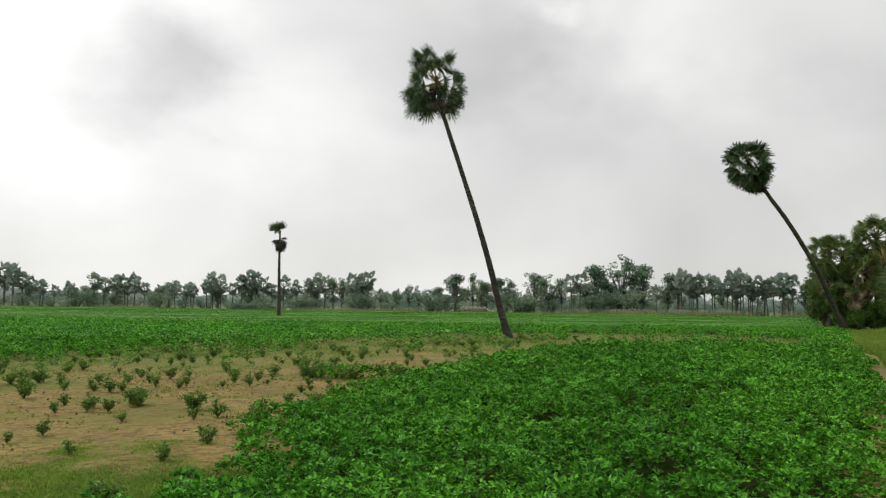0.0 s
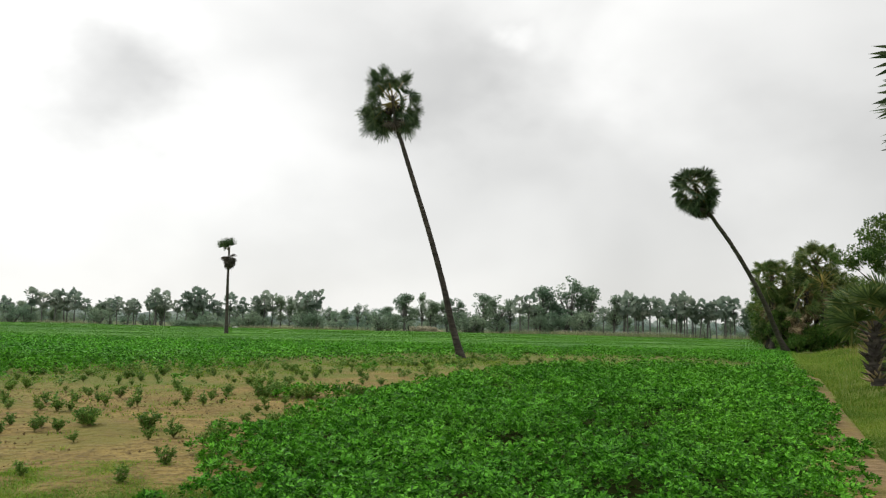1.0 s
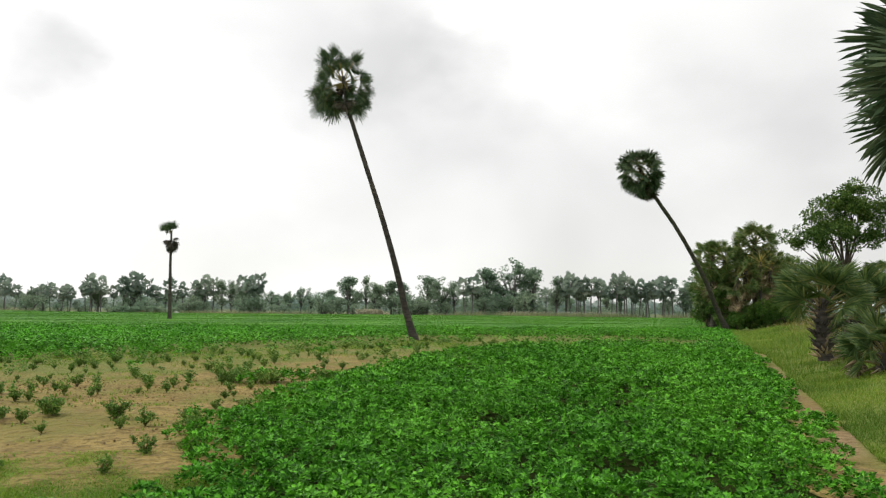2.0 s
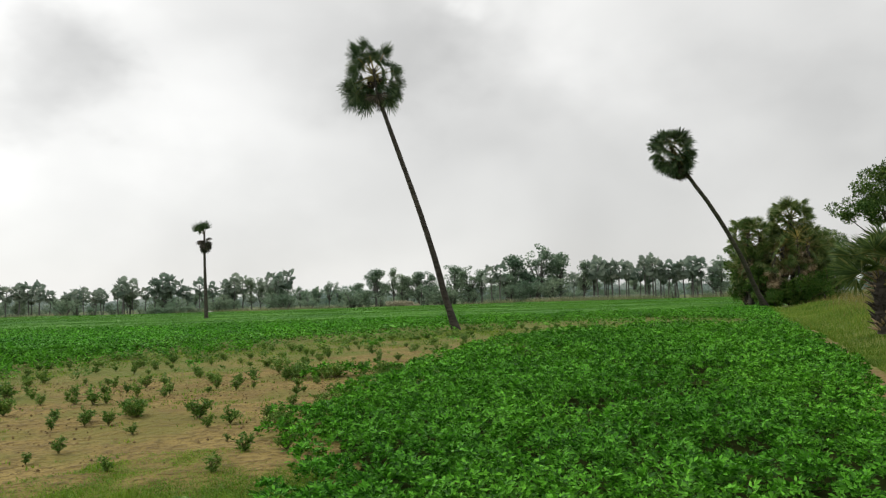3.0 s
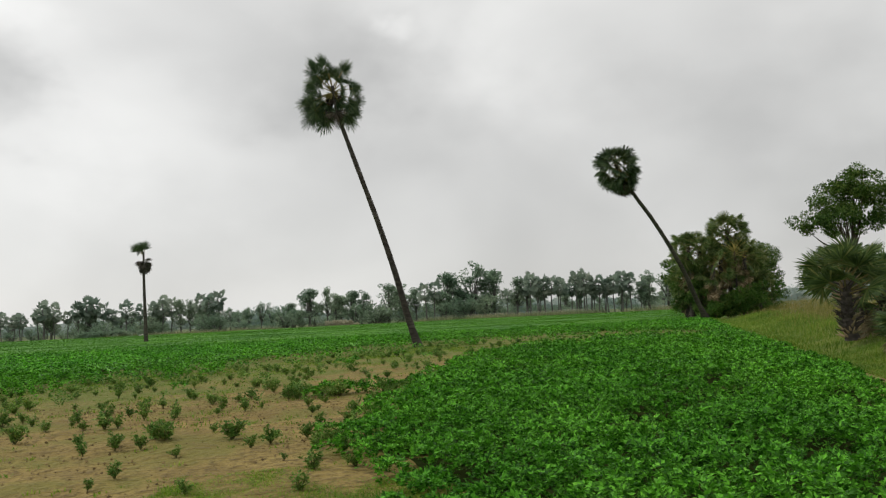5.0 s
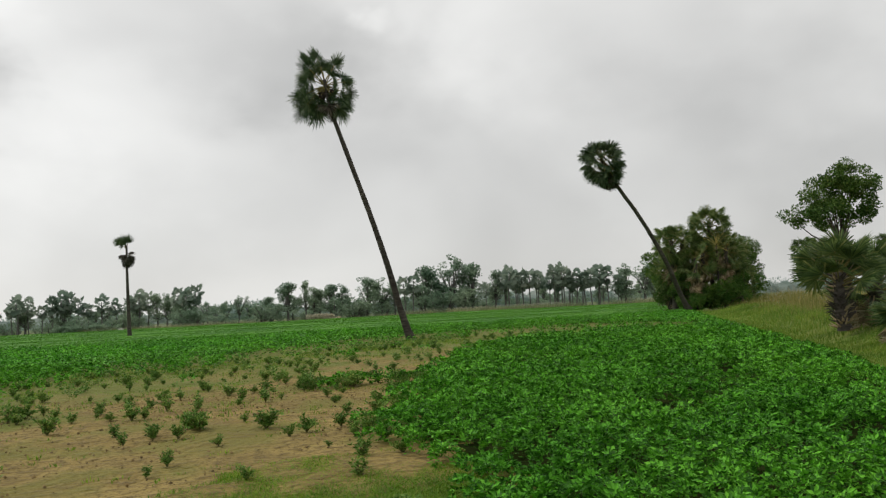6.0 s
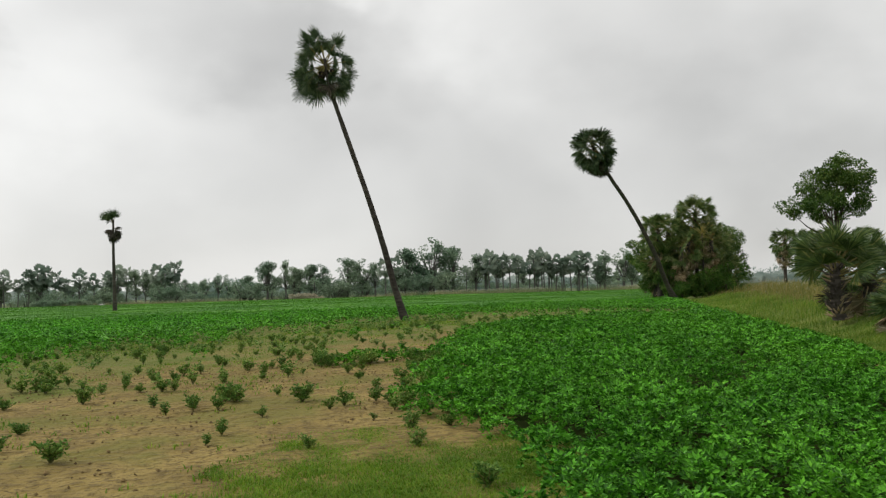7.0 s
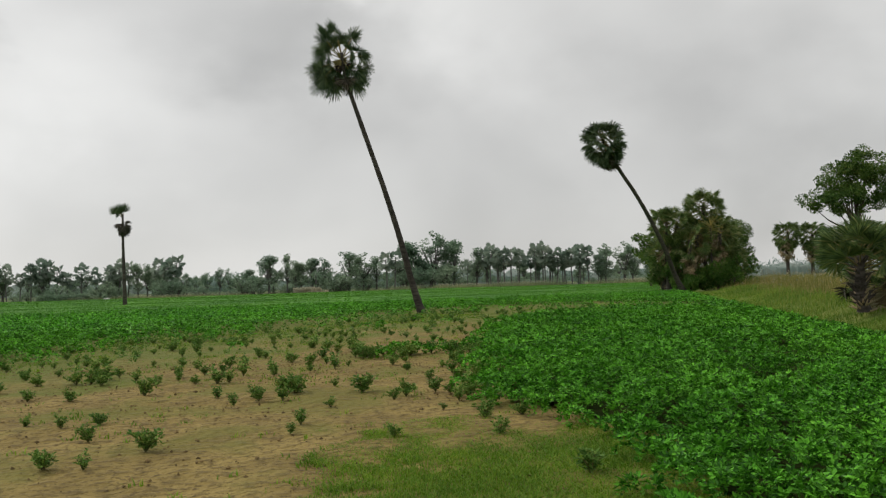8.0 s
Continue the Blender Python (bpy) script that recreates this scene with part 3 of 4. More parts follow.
# ---------------------------------------------------------------- grass and clods
def grass(name, x, y, height, width, mat, seed, label, bend=0.5, plume=None):
    rng = np.random.default_rng(seed)
    n = len(x)
    az = rng.uniform(0, 2 * np.pi, n)
    h = height * rng.uniform(0.5, 1.15, n)
    lean = bend * rng.uniform(0.1, 1.0, n)
    d = np.stack([np.cos(az), np.sin(az), np.zeros(n)], 1)
    s = np.stack([-np.sin(az), np.cos(az), np.zeros(n)], 1) * (width / 2)
    p = np.stack([x, y, rise(x, y) - 0.01], 1)
    up = np.array([0, 0, 1.0])
    mid = p + up * (h * 0.6)[:, None] + d * (h * lean * 0.3)[:, None]
    tip = p + up * h[:, None] + d * (h * lean)[:, None]
    v = np.stack([p - s, p + s, mid + s * 0.7, mid - s * 0.7, tip], 1).reshape(-1, 3)
    b = np.arange(n) * 5
    faces = np.stack([b, b + 1, b + 2, b + 3], 1).tolist() + np.stack([b + 3, b + 2, b + 4], 1).tolist()
    which = [0] * len(faces)
    mats = [mat]
    if plume is not None:
        pick = rng.uniform(0, 1, n) < plume
        q, _ = blades(tip[pick] - up * 0.06, up + d[pick] * 0.5, s[pick] * 50, h[pick] * 0.22, h[pick] * 0.05, 0.3)
        base = len(v)
        v = np.concatenate([v, q])
        f2 = (np.arange(len(q)).reshape(-1, 4) + base).tolist()
        faces += f2
        which += [1] * len(f2)
        mats.append(M_REED)
    return stuff(name, mesh(name, v, faces, mats, which, False), label, "grass")


def build_grass():
    rng = np.random.default_rng(77)
    # short turf along the near edge of the crop
    x, y = rng.uniform(-7.5, -1.0, 210000), rng.uniform(4.0, 9.5, 210000)
    m = value_noise(x, y, 0.8, 20) * 0.6 + value_noise(x, y, 0.25, 21) * 0.4
    edge = 8.8 - 1.2 * np.clip(-3.7 - x, 0, 9)
    k = (bare(x, y) | clearing(x, y) | (x < -1.2)) & (y > 4.0 + 1.2 * value_noise(x, y, 0.7, 37)) & (rng.uniform(0, 1, len(x)) < np.clip((edge - y) * 0.6 + (m - 0.5) * 3.0 + 0.3 + 0.8 * clearing(x, y), 0, 1))
    grass("short_grass", x[k], y[k], 0.045, 0.007, M_GRASS, 1, "short green turf along the sandy edge of the crop", 2.0)
    # thin weeds over the sand, in small tufts
    ty = np.sqrt(rng.uniform(6 ** 2, 38 ** 2, 17000))
    tx = rng.uniform(-13, 19, len(ty))
    m = value_noise(tx, ty, 1.4, 22) * 0.65 + value_noise(tx, ty, 0.4, 23) * 0.35
    gap = back_gap(tx, ty)
    k = bare(tx, ty) & (rng.uniform(0, 1, len(tx)) < np.clip((m - 0.42) * 2.2, 0.05, 1) + np.clip(1.0 - np.abs(gap - 2) / 5.0, 0, 0.9))
    tx, ty = np.repeat(tx[k], 9), np.repeat(ty[k], 9)
    sp = 0.02 + 0.004 * ty
    grass("thin_weeds", tx + rng.normal(0, 1, len(tx)) * sp, ty + rng.normal(0, 1, len(tx)) * sp, 0.055, 0.016, M_GRASS, 2, "thin yellowish green weeds scattered over sandy soil", 1.6)
    # turf on the verge
    y = np.sqrt(rng.uniform(6 ** 2, 50 ** 2, 85000))
    off = 0.2 + 16 * rng.uniform(0, 1, len(y)) ** 1.5 - 0.7 * np.clip((y - 27) / 5, 0, 1)
    x = 0.9 + 0.52 * y + off
    keep = value_noise(x, y, 0.9, 24) > 0.1 * (off < 2)
    tall = 0.10 + 0.22 * np.clip((y[keep] - 14) / 16, 0, 1) * (0.4 + value_noise(x[keep], y[keep], 1.6, 34))
    grass("verge_grass", x[keep], y[keep], tall, 0.012, M_VERGE, 3, "short yellowish green grass on the raised verge", 1.1)
    # thicker turf where the verge passes close by
    y = rng.uniform(5.5, 19, 60000)
    off = 0.12 + 6 * rng.uniform(0, 1, len(y)) ** 1.6
    x = 0.9 + 0.52 * y + off
    k = value_noise(x, y, 0.5, 44) > 0.35 - 0.5 * np.clip(off, 0, 0.6)
    grass("verge_grass", x[k], y[k], 0.09, 0.008, M_VERGE, 6, "short yellowish green grass on the raised verge", 1.3)
    # tall dry grass
    y = rng.uniform(18, 75, 100000)
    off = 1.8 + 31 * rng.uniform(0, 1, len(y))
    x = 0.9 + 0.52 * y + off
    m = value_noise(x, y, 2.5, 25) * 0.6 + value_noise(x, y, 7.0, 26) * 0.4
    dense = np.clip((off - 1.2) / 4.0, 0, 1) * np.clip((y - 21 + off * 0.3) / 8.0, 0, 1) * np.clip(m * 2.0 - 0.2, 0.1, 1)
    k = rng.uniform(0, 1, len(y)) < dense
    grass("tall_dry_grass", x[k], y[k], 0.2 + 0.8 * dense[k], 0.016, M_TALLGRASS, 4, "tall dry yellow-brown grass with pale seed heads", 0.5, 0.04)
    # pale reeds and weeds between the field and the groves
    y = rng.uniform(112, 136, 40000)
    x = rng.uniform(-0.6, 0.62, len(y)) * y
    m = value_noise(x, y, 11, 27) * 0.6 + value_noise(x, y, 3, 28) * 0.4
    k = (m > np.where(x > 22, 0.42, 0.58)) & ~in_crop(x, y)
    grass("reed_belt", x[k], y[k], np.where(x[k] > 22, 0.85, 0.55), 0.06, M_WEED, 5, "belt of pale reeds and tall weeds beyond the field", 0.4, 0.5)


build_grass()


def build_clods():
    rng = np.random.default_rng(9)
    y = np.sqrt(rng.uniform(5.5 ** 2, 19 ** 2, 9000))
    x = rng.uniform(-11, -0.5, len(y))
    k = bare(x, y) & (value_noise(x, y, 1.6, 30) > 0.15)
    x, y = x[k], y[k]
    n = len(x)
    r = 0.005 + 0.02 * rng.uniform(0, 1, n) ** 5
    oct_v = np.array([(1, 0, 0), (0, 1, 0), (-1, 0, 0), (0, -1, 0), (0, 0, 0.8), (0, 0, -0.6)], float)
    oct_f = np.array([(0, 1, 4), (1, 2, 4), (2, 3, 4), (3, 0, 4), (1, 0, 5), (2, 1, 5), (3, 2, 5), (0, 3, 5)])
    v = oct_v[None] * r[:, None, None] * rng.uniform(0.6, 1.4, (n, 6, 1)) + np.stack([x, y, rise(x, y) + 0.004], 1)[:, None]
    f = oct_f[None] + (np.arange(n) * 6)[:, None, None]
    m, nt, b = material("clod_soil", 0.95)
    geo = nt.nodes.new("ShaderNodeNewGeometry")
    nt.links.new(blend(nt, geo.outputs["Random Per Island"], (0.07, 0.048, 0.02), (0.27, 0.19, 0.08)), b.inputs["Base Color"])
    stuff("soil_clods", mesh("soil_clods", v.reshape(-1, 3), f.reshape(-1, 3), m, None, False), "small brown earth clods on sandy soil", "soil")


build_clods()


# ---------------------------------------------------------------- palmyra palms
def fan_mesh(name, R, petiole, seed, mats, segs=26, spread=290, droop=0.2, fold=0.08, split=0.43, tilt=0.35):
    """A fan leaf: petiole along +x, pleated blade with free pointed tips."""
    rng = random.Random(seed)
    v, f = [], []
    pv, pf = tube([(0, 0, 0), (petiole * 0.5, 0, 0.03 * petiole), (petiole + 0.03, 0, 0)], [0.035, 0.022, 0.016], 4)
    da = radians(spread) / segs
    for k in range(segs):
        a = -radians(spread) / 2 + (k + 0.5) * da
        tipr = R * rng.uniform(0.84, 1.1) * (0.78 + 0.22 * math.cos(a * 0.55))

        def at(r, ang, z):
            x, h = r * math.cos(ang), z - droop * r * r / R - fold * abs(math.sin(ang)) * r
            return (petiole + x * math.cos(tilt) + h * math.sin(tilt), r * math.sin(ang), h * math.cos(tilt) - x * math.sin(tilt))

        b = len(v)
        sway = rng.uniform(-0.2, 0.1) * R * 0.25
        bend = a + rng.uniform(-0.3, 0.3) * da
        v += [at(0.02, a, 0.0), at(R * split, a - da * 0.5, -0.018), at(R * (split + 0.06), a, 0.022), at(R * split, a + da * 0.5, -0.018),
              at(tipr * 0.8, bend - da * 0.27, sway * 0.3), at(tipr * 0.8, bend + da * 0.27, sway * 0.3), at(tipr, bend, sway * 0.5)]
        f += [(b, b + 1, b + 2), (b, b + 2, b + 3), (b + 1, b + 4, b + 2), (b + 2, b + 4, b + 5), (b + 2, b + 5, b + 3), (b + 4, b + 6, b + 5)]
    return mesh(name, v, f, mats[0], None, False), mesh("petiole", pv, pf, mats[1])


def fan_leaf(name, kind, ob, label, stalk, m):
    """One leaf as a part, with its stalk under it."""
    leaf = part(name, kind[0], ob, label, m)
    part("petiole", kind[1], leaf, stalk)


def fruit_mesh(seed):
    rng = random.Random(seed)
    v, f = [], []
    for _ in range(22):
        bm = bmesh.new()
        bmesh.ops.create_icosphere(bm, subdivisions=1, radius=rng.uniform(0.08, 0.11))
        c = Vector((0.22 + rng.gauss(0, 0.06), rng.gauss(0, 0.06), -0.3 + rng.gauss(0, 0.09)))
        b = len(v)
        v += [tuple(q.co + c) for q in bm.verts]
        f += [tuple(b + q.index for q in g.verts) for g in bm.faces]
        bm.free()
    return mesh("fruit_cluster", v, f, M_NUT)


FRUIT = fruit_mesh(3)


def leaf_pose(at, el, az, roll):
    d = Vector((math.cos(el) * math.cos(az), math.cos(el) * math.sin(az), math.sin(el)))
    side = Vector((-math.sin(az), math.cos(az), 0))
    up = d.cross(side)
    z = up * math.cos(roll) + side * math.sin(roll)
    y = z.cross(d)
    m = Matrix((d, y, z)).transposed().to_4x4()
    m.translation = at
    return m


def palm(name, trunk_pts, r0, r1, R, petiole, counts, seed, label, group="", mats=None, top_el=82, low_el=-50, flare=1.45, fruits=0, dead_el=(-75, -40), stubs=0, rings=44, spread=295, withered=None, dead_drop=(0.4, 1.1), twist=0.9, tilt=0.35, aims=()):
    """A palmyra palm: ringed trunk, fan leaves from upright to drooping, dead skirt. counts: living, dead; aims: reach of single leaves from the hub."""
    rng = random.Random(seed)
    base = Vector(trunk_pts[0])
    ob = thing(name, base, label, "palm tree", group)
    pts = [Vector(p) - base for p in trunk_pts]
    line = spline(pts, rings)
    rad = []
    for i in range(rings):
        s = i / (rings - 1)
        r = r0 + (r1 - r0) * min(1, s * 1.25) ** 0.8
        r *= 1 + (flare - 1) * math.exp(-s * 16)
        rad.append(r * (1.02 if i % 2 else 0.985))
    v, f = tube([tuple(p) for p in line], rad, 14, 0.06, rng)
    part("trunk", mesh("trunk", v, f, M_TRUNK), ob, "slender grey ringed palm trunk" if not stubs else "dark trunk studded with old leaf bases")
    green = mats or (M_FAN, M_PETIOLE)
    kinds = [fan_mesh("leaf", R * k, petiole * q, seed * 10 + i, green, spread=spread, droop=0.04 + 0.07 * i, tilt=tilt * (0.4 + 0.4 * i)) for i, (k, q) in enumerate(((1, 1), (0.92, 1.15), (1.08, 0.9), (0.85, 0.75)))]
    dead = [fan_mesh("dead_leaf", R * 0.85, petiole * 0.9, seed * 10 + 7 + i, (withered or M_DEADGREY,) * 2, segs=16, spread=170, droop=0.5) for i in range(2)]
    top = line[-1]
    axis = (line[-1] - line[-3]).normalized()
    n, nd = counts
    for i in range(n):
        s = (i + 0.5) / n
        el = radians(top_el + (low_el - top_el) * s ** 0.9 + rng.uniform(-9, 9))
        az = i * 2.39996 + rng.uniform(-0.25, 0.25) + seed
        at = top - axis * (0.55 * s * petiole)
        k = 3 if s < 0.12 else rng.randrange(3)
        fan_leaf("leaf", kinds[k], ob, "", "yellowish leaf stalk", leaf_pose(at, el, az, rng.choice((-1, 1)) * rng.uniform(0.35, 1.15) * twist))
    for dx, dz in aims:
        d = Vector((dx, rng.uniform(-0.55, 0.55), dz))
        reach = d.length / (petiole + 0.45 * R)
        m = leaf_pose(top - axis * 0.3, math.asin(d.z / d.length), math.atan2(d.y, d.x), rng.choice((-1, 1)) * rng.uniform(0.95, 1.4))
        fan_leaf("leaf", kinds[rng.randrange(3)], ob, "", "yellowish leaf stalk", m @ Matrix.Diagonal((reach, 1, 1, 1)))
    for i in range(nd):
        el = radians(rng.uniform(*dead_el))
        at = top - axis * petiole * rng.uniform(*dead_drop)
        fan_leaf("dead_leaf", dead[i % 2], ob, "withered fan leaf", "", leaf_pose(at, el, rng.uniform(0, 6.28), rng.uniform(-1, 1)))
    for i in range(fruits):
        m = leaf_pose(top - axis * 0.5 * petiole, 0, rng.uniform(0, 6.28), 0)
        part("fruit_cluster", FRUIT, ob, "hanging cluster of dark palm fruits", m)
    if stubs:
        sv, sf = tube([(0.05, 0, 0), (0.24, 0, 0.02), (0.44, 0, 0.10)], [0.05, 0.032, 0.008], 5)
        sm = mesh("leaf_base", sv, sf, M_TRUNK)
        sd = mesh("leaf_base", sv, sf, M_DEAD)
        for i in range(stubs):
            s = (i + 0.5) / stubs
            p = line[min(int(s * (rings - 1) * 0.97), rings - 1)]
            az = i * 2.39996
            part("leaf_base", sd if i % 4 == 0 or s < 0.2 else sm, ob, "", leaf_pose(p, radians(rng.uniform(-5, 30)), az, rng.uniform(-0.5, 0.5)))
    return ob


TALL_AIMS = [(-0.85, 1.25), (-0.4, 1.5), (-0.1, 1.0), (0.55, 1.25), (0.35, 1.0), (-1.2, 0.65), (-0.65, 0.5), (1.1, 0.6), (1.0, 0.1), (-1.15, -0.2), (-1.4, -0.65), (-0.75, -0.45), (-1.05, -1.15), (-0.6, -1.2),
             (0.45, -0.1), (1.15, -0.4), (1.3, -0.75), (0.7, -1.25), (-0.1, -0.4), (-0.35, -0.75), (0.95, -0.9), (-1.3, -0.9), (-0.45, 0.95), (0.25, -0.6), (-1.0, 0.9), (-0.9, -0.75), (-0.7, -1.55), (-0.5, -1.65), (0.75, -1.5), (-1.1, -1.35)]
# dark grey dead leaves here also put the lower fans' shade into colour
palm("tall_palm", [(3.68, 38, -0.1), (3.2, 38, 1.5), (2.7, 38, 3.5), (2.08, 38, 5.6), (1.36, 38, 7.8), (0.72, 38, 9.7), (0.28, 38, 11.1), (0.01, 38, 12.58)],
     0.17, 0.098, 0.62, 0.85, (7, 9), 4, "tall leaning palmyra palm with a round crown of fan leaves", "leaning palms in the field", fruits=3, low_el=-40, dead_el=(-80, -30), dead_drop=(0.4, 1.2), twist=1.0, spread=215, tilt=0.2, aims=TALL_AIMS)
palm("leaning_palm", [(28.86, 55.1, 0.2), (28.1, 54.9, 1.35), (26.8, 54.2, 3.55), (25.35, 53.6, 5.65), (23.8, 53.0, 7.6), (22.25, 52.5, 9.35), (20.9, 52.2, 11.38)],
     0.19, 0.13, 0.84, 1.02, (56, 8), 9, "strongly leaning curved palmyra palm with a dense round crown", "leaning palms in the field", fruits=2, low_el=-82, twist=1.0, spread=235, tilt=0.2)
palm("stunted_palm", [(-13.2, 70.5, -0.1), (-13.25, 70.5, 2.5), (-13.3, 70.5, 5.0), (-13.3, 70.5, 6.6), (-13.3, 70.5, 7.7)],
     0.17, 0.08, 0.6, 0.32, (0, 30), 14, "thin upright palmyra palm with few ragged leaves and dead skirt", "", dead_el=(-80, 35), dead_drop=(2.3, 4.0), flare=1.25, spread=130, tilt=0.05,
     aims=((-0.72, 0.6), (-0.5, 0.75), (-0.32, 0.85), (-0.15, 0.8), (0.04, 0.88), (0.18, 0.8), (-0.5, 0.45), (-0.1, 0.6), (-0.25, 0.62)))

# the thicket at the foot of the leaning palm
for at, h, R, pet, n, nd, seed in (((28.9, 57.2), 5.7, 0.72, 1.05, 46, 14, 21), ((32.6, 57.6), 7.0, 0.76, 1.15, 64, 18, 22), ((34.9, 58.4), 4.6, 0.68, 1.1, 44, 18, 23),
                                   ((31.3, 56.7), 4.6, 0.66, 1.0, 26, 40, 24), ((33.7, 57.0), 3.9, 0.66, 1.0, 28, 34, 25), ((29.0, 58.0), 3.3, 0.68, 1.0, 34, 14, 26),
                                   ((30.5, 57.4), 2.7, 0.66, 1.0, 24, 36, 28), ((33.9, 58.6), 5.0, 0.68, 1.05, 40, 14, 30),
                                   ((30.3, 58.0), 5.6, 0.7, 1.05, 40, 16, 36), ((35.2, 57.6), 2.5, 0.68, 1.0, 34, 24, 37),
                                   ((30.2, 56.0), 4.2, 0.66, 1.0, 16, 44, 44), ((33.0, 56.1), 4.9, 0.66, 1.0, 18, 44, 45)):
    palm("thicket_palm", [(at[0], at[1], 0.35), (at[0] - 0.1, at[1], h * 0.5), (at[0], at[1], h)], 0.2, 0.15, R, pet, (n, nd), seed,
         "bushy palmyra palm with a skirt of dead leaves in a thicket", "thicket palms", (M_THICKET, M_PETIOLE), top_el=75, low_el=-65, rings=14, withered=M_DEAD, dead_el=(-88, -45), dead_drop=(0.3, 2.4), twist=1.0, spread=235, tilt=0.2)
palm("screw_pine", [(32.1, 56.0, 0.3), (32.1, 56.0, 3.0), (32.05, 55.9, 5.3)], 0.1, 0.07, 0.35, 0.75, (26, 20), 38, "slender yellowing plant with narrow arching leaves in the thicket", "", (M_YELLOW, M_YELLOW),
     top_el=85, low_el=-20, rings=10, withered=M_DEAD, dead_el=(-88, -50), dead_drop=(0.2, 1.6), spread=40, flare=1.1)

# stout young palms on the verge
YOUNG = (M_FANLIGHT, M_PETIOLE)
palm("young_palm", [(12.6, 19.8, 0.35), (12.5, 19.8, 1.0), (12.5, 19.8, 2.0)], 0.19, 0.15, 0.72, 0.78, (24, 0), 31,
     "stout young palmyra palm with a stubby trunk on the grassy verge", "young palms on the verge", YOUNG, low_el=8, top_el=70, stubs=84, flare=1.15, rings=16, spread=200, twist=0.8, tilt=0.1, withered=M_DEAD, dead_el=(-70, -30))
palm("young_palm", [(14.5, 20.6, 0.35), (14.5, 20.6, 0.9), (14.45, 20.6, 1.75)], 0.24, 0.19, 0.72, 0.85, (30, 34), 32,
     "young palmyra palm with dead leaves round its foot", "young palms on the verge", YOUNG, low_el=-15, stubs=40, flare=1.1, rings=14, spread=230, withered=M_DEAD, dead_el=(-85, -25), dead_drop=(0.2, 1.5), twist=0.5)
palm("young_palm", [(11.6, 16.2, 0.3), (11.6, 16.2, 0.5), (11.6, 16.2, 0.75)], 0.24, 0.2, 0.62, 0.6, (20, 44), 33,
     "low young palmyra palm with withered leaves on the ground", "young palms on the verge", YOUNG, low_el=5, stubs=10, flare=1.1, rings=8, dead_el=(-50, 5), spread=210, withered=M_DEAD)
palm("young_palm", [(17.2, 25.0, 0.35), (17.2, 25.0, 1.1), (17.2, 25.0, 2.3)], 0.26, 0.2, 0.75, 0.85, (28, 6), 34,
     "young palmyra palm among tall dry grass", "young palms on the verge", YOUNG, low_el=8, top_el=60, stubs=30, flare=1.1, rings=14, spread=230, twist=0.5, tilt=0.15)
palm("verge_palm", [(8.12, 9.6, 0.3), (8.12, 9.6, 2.0), (8.12, 9.6, 5.2)], 0.2, 0.15, 0.85, 1.05, (90, 12), 35,
     "palmyra palm with large stiff fan leaves beside the footpath", "", low_el=-45, rings=20)
for x, y, h, seed in ((87.0, 115, 8.3, 41), (92.0, 115, 8.1, 42), (101.0, 112, 8.4, 43)):
    palm("verge_palm", [(x, y, 0.3), (x, y, 4), (x + 0.2, y, h - 0.4)], 0.3, 0.24, 1.0, 1.7, (72, 34), seed, "palmyra palm with a pale dead skirt on dry grassland", "palms on the grassland", (M_FANLIGHT, M_PETIOLE), low_el=-70, rings=12, withered=M_DEAD, dead_el=(-88, -30), dead_drop=(0.3, 1.8))


# ---------------------------------------------------------------- broadleaf trees and shrubs
def foliage(centres, radii, per, size, seed, mat, name="crown", up=0.3):
    rng = np.random.default_rng(seed)
    c = np.repeat(np.array(centres, float), per, 0)
    r = np.repeat(np.array(radii, float).reshape(len(centres), -1) * np.ones(3), per, 0)
    n = len(c)
    d = unit(rng.normal(size=(n, 3)))
    pos = c + d * r * (rng.uniform(0.15, 1, n) ** 0.45)[:, None]
    way = unit(d + rng.normal(0, 0.8, (n, 3)))
    nor = unit(rng.normal(0, 1, (n, 3)) + np.array([0, 0, 1 + up]))
    L = size * rng.uniform(0.7, 1.3, n)
    v, f = blades(pos, way, nor, L, L * 0.55, 0.12)
    return mesh(name, v, f, mat, None, False)


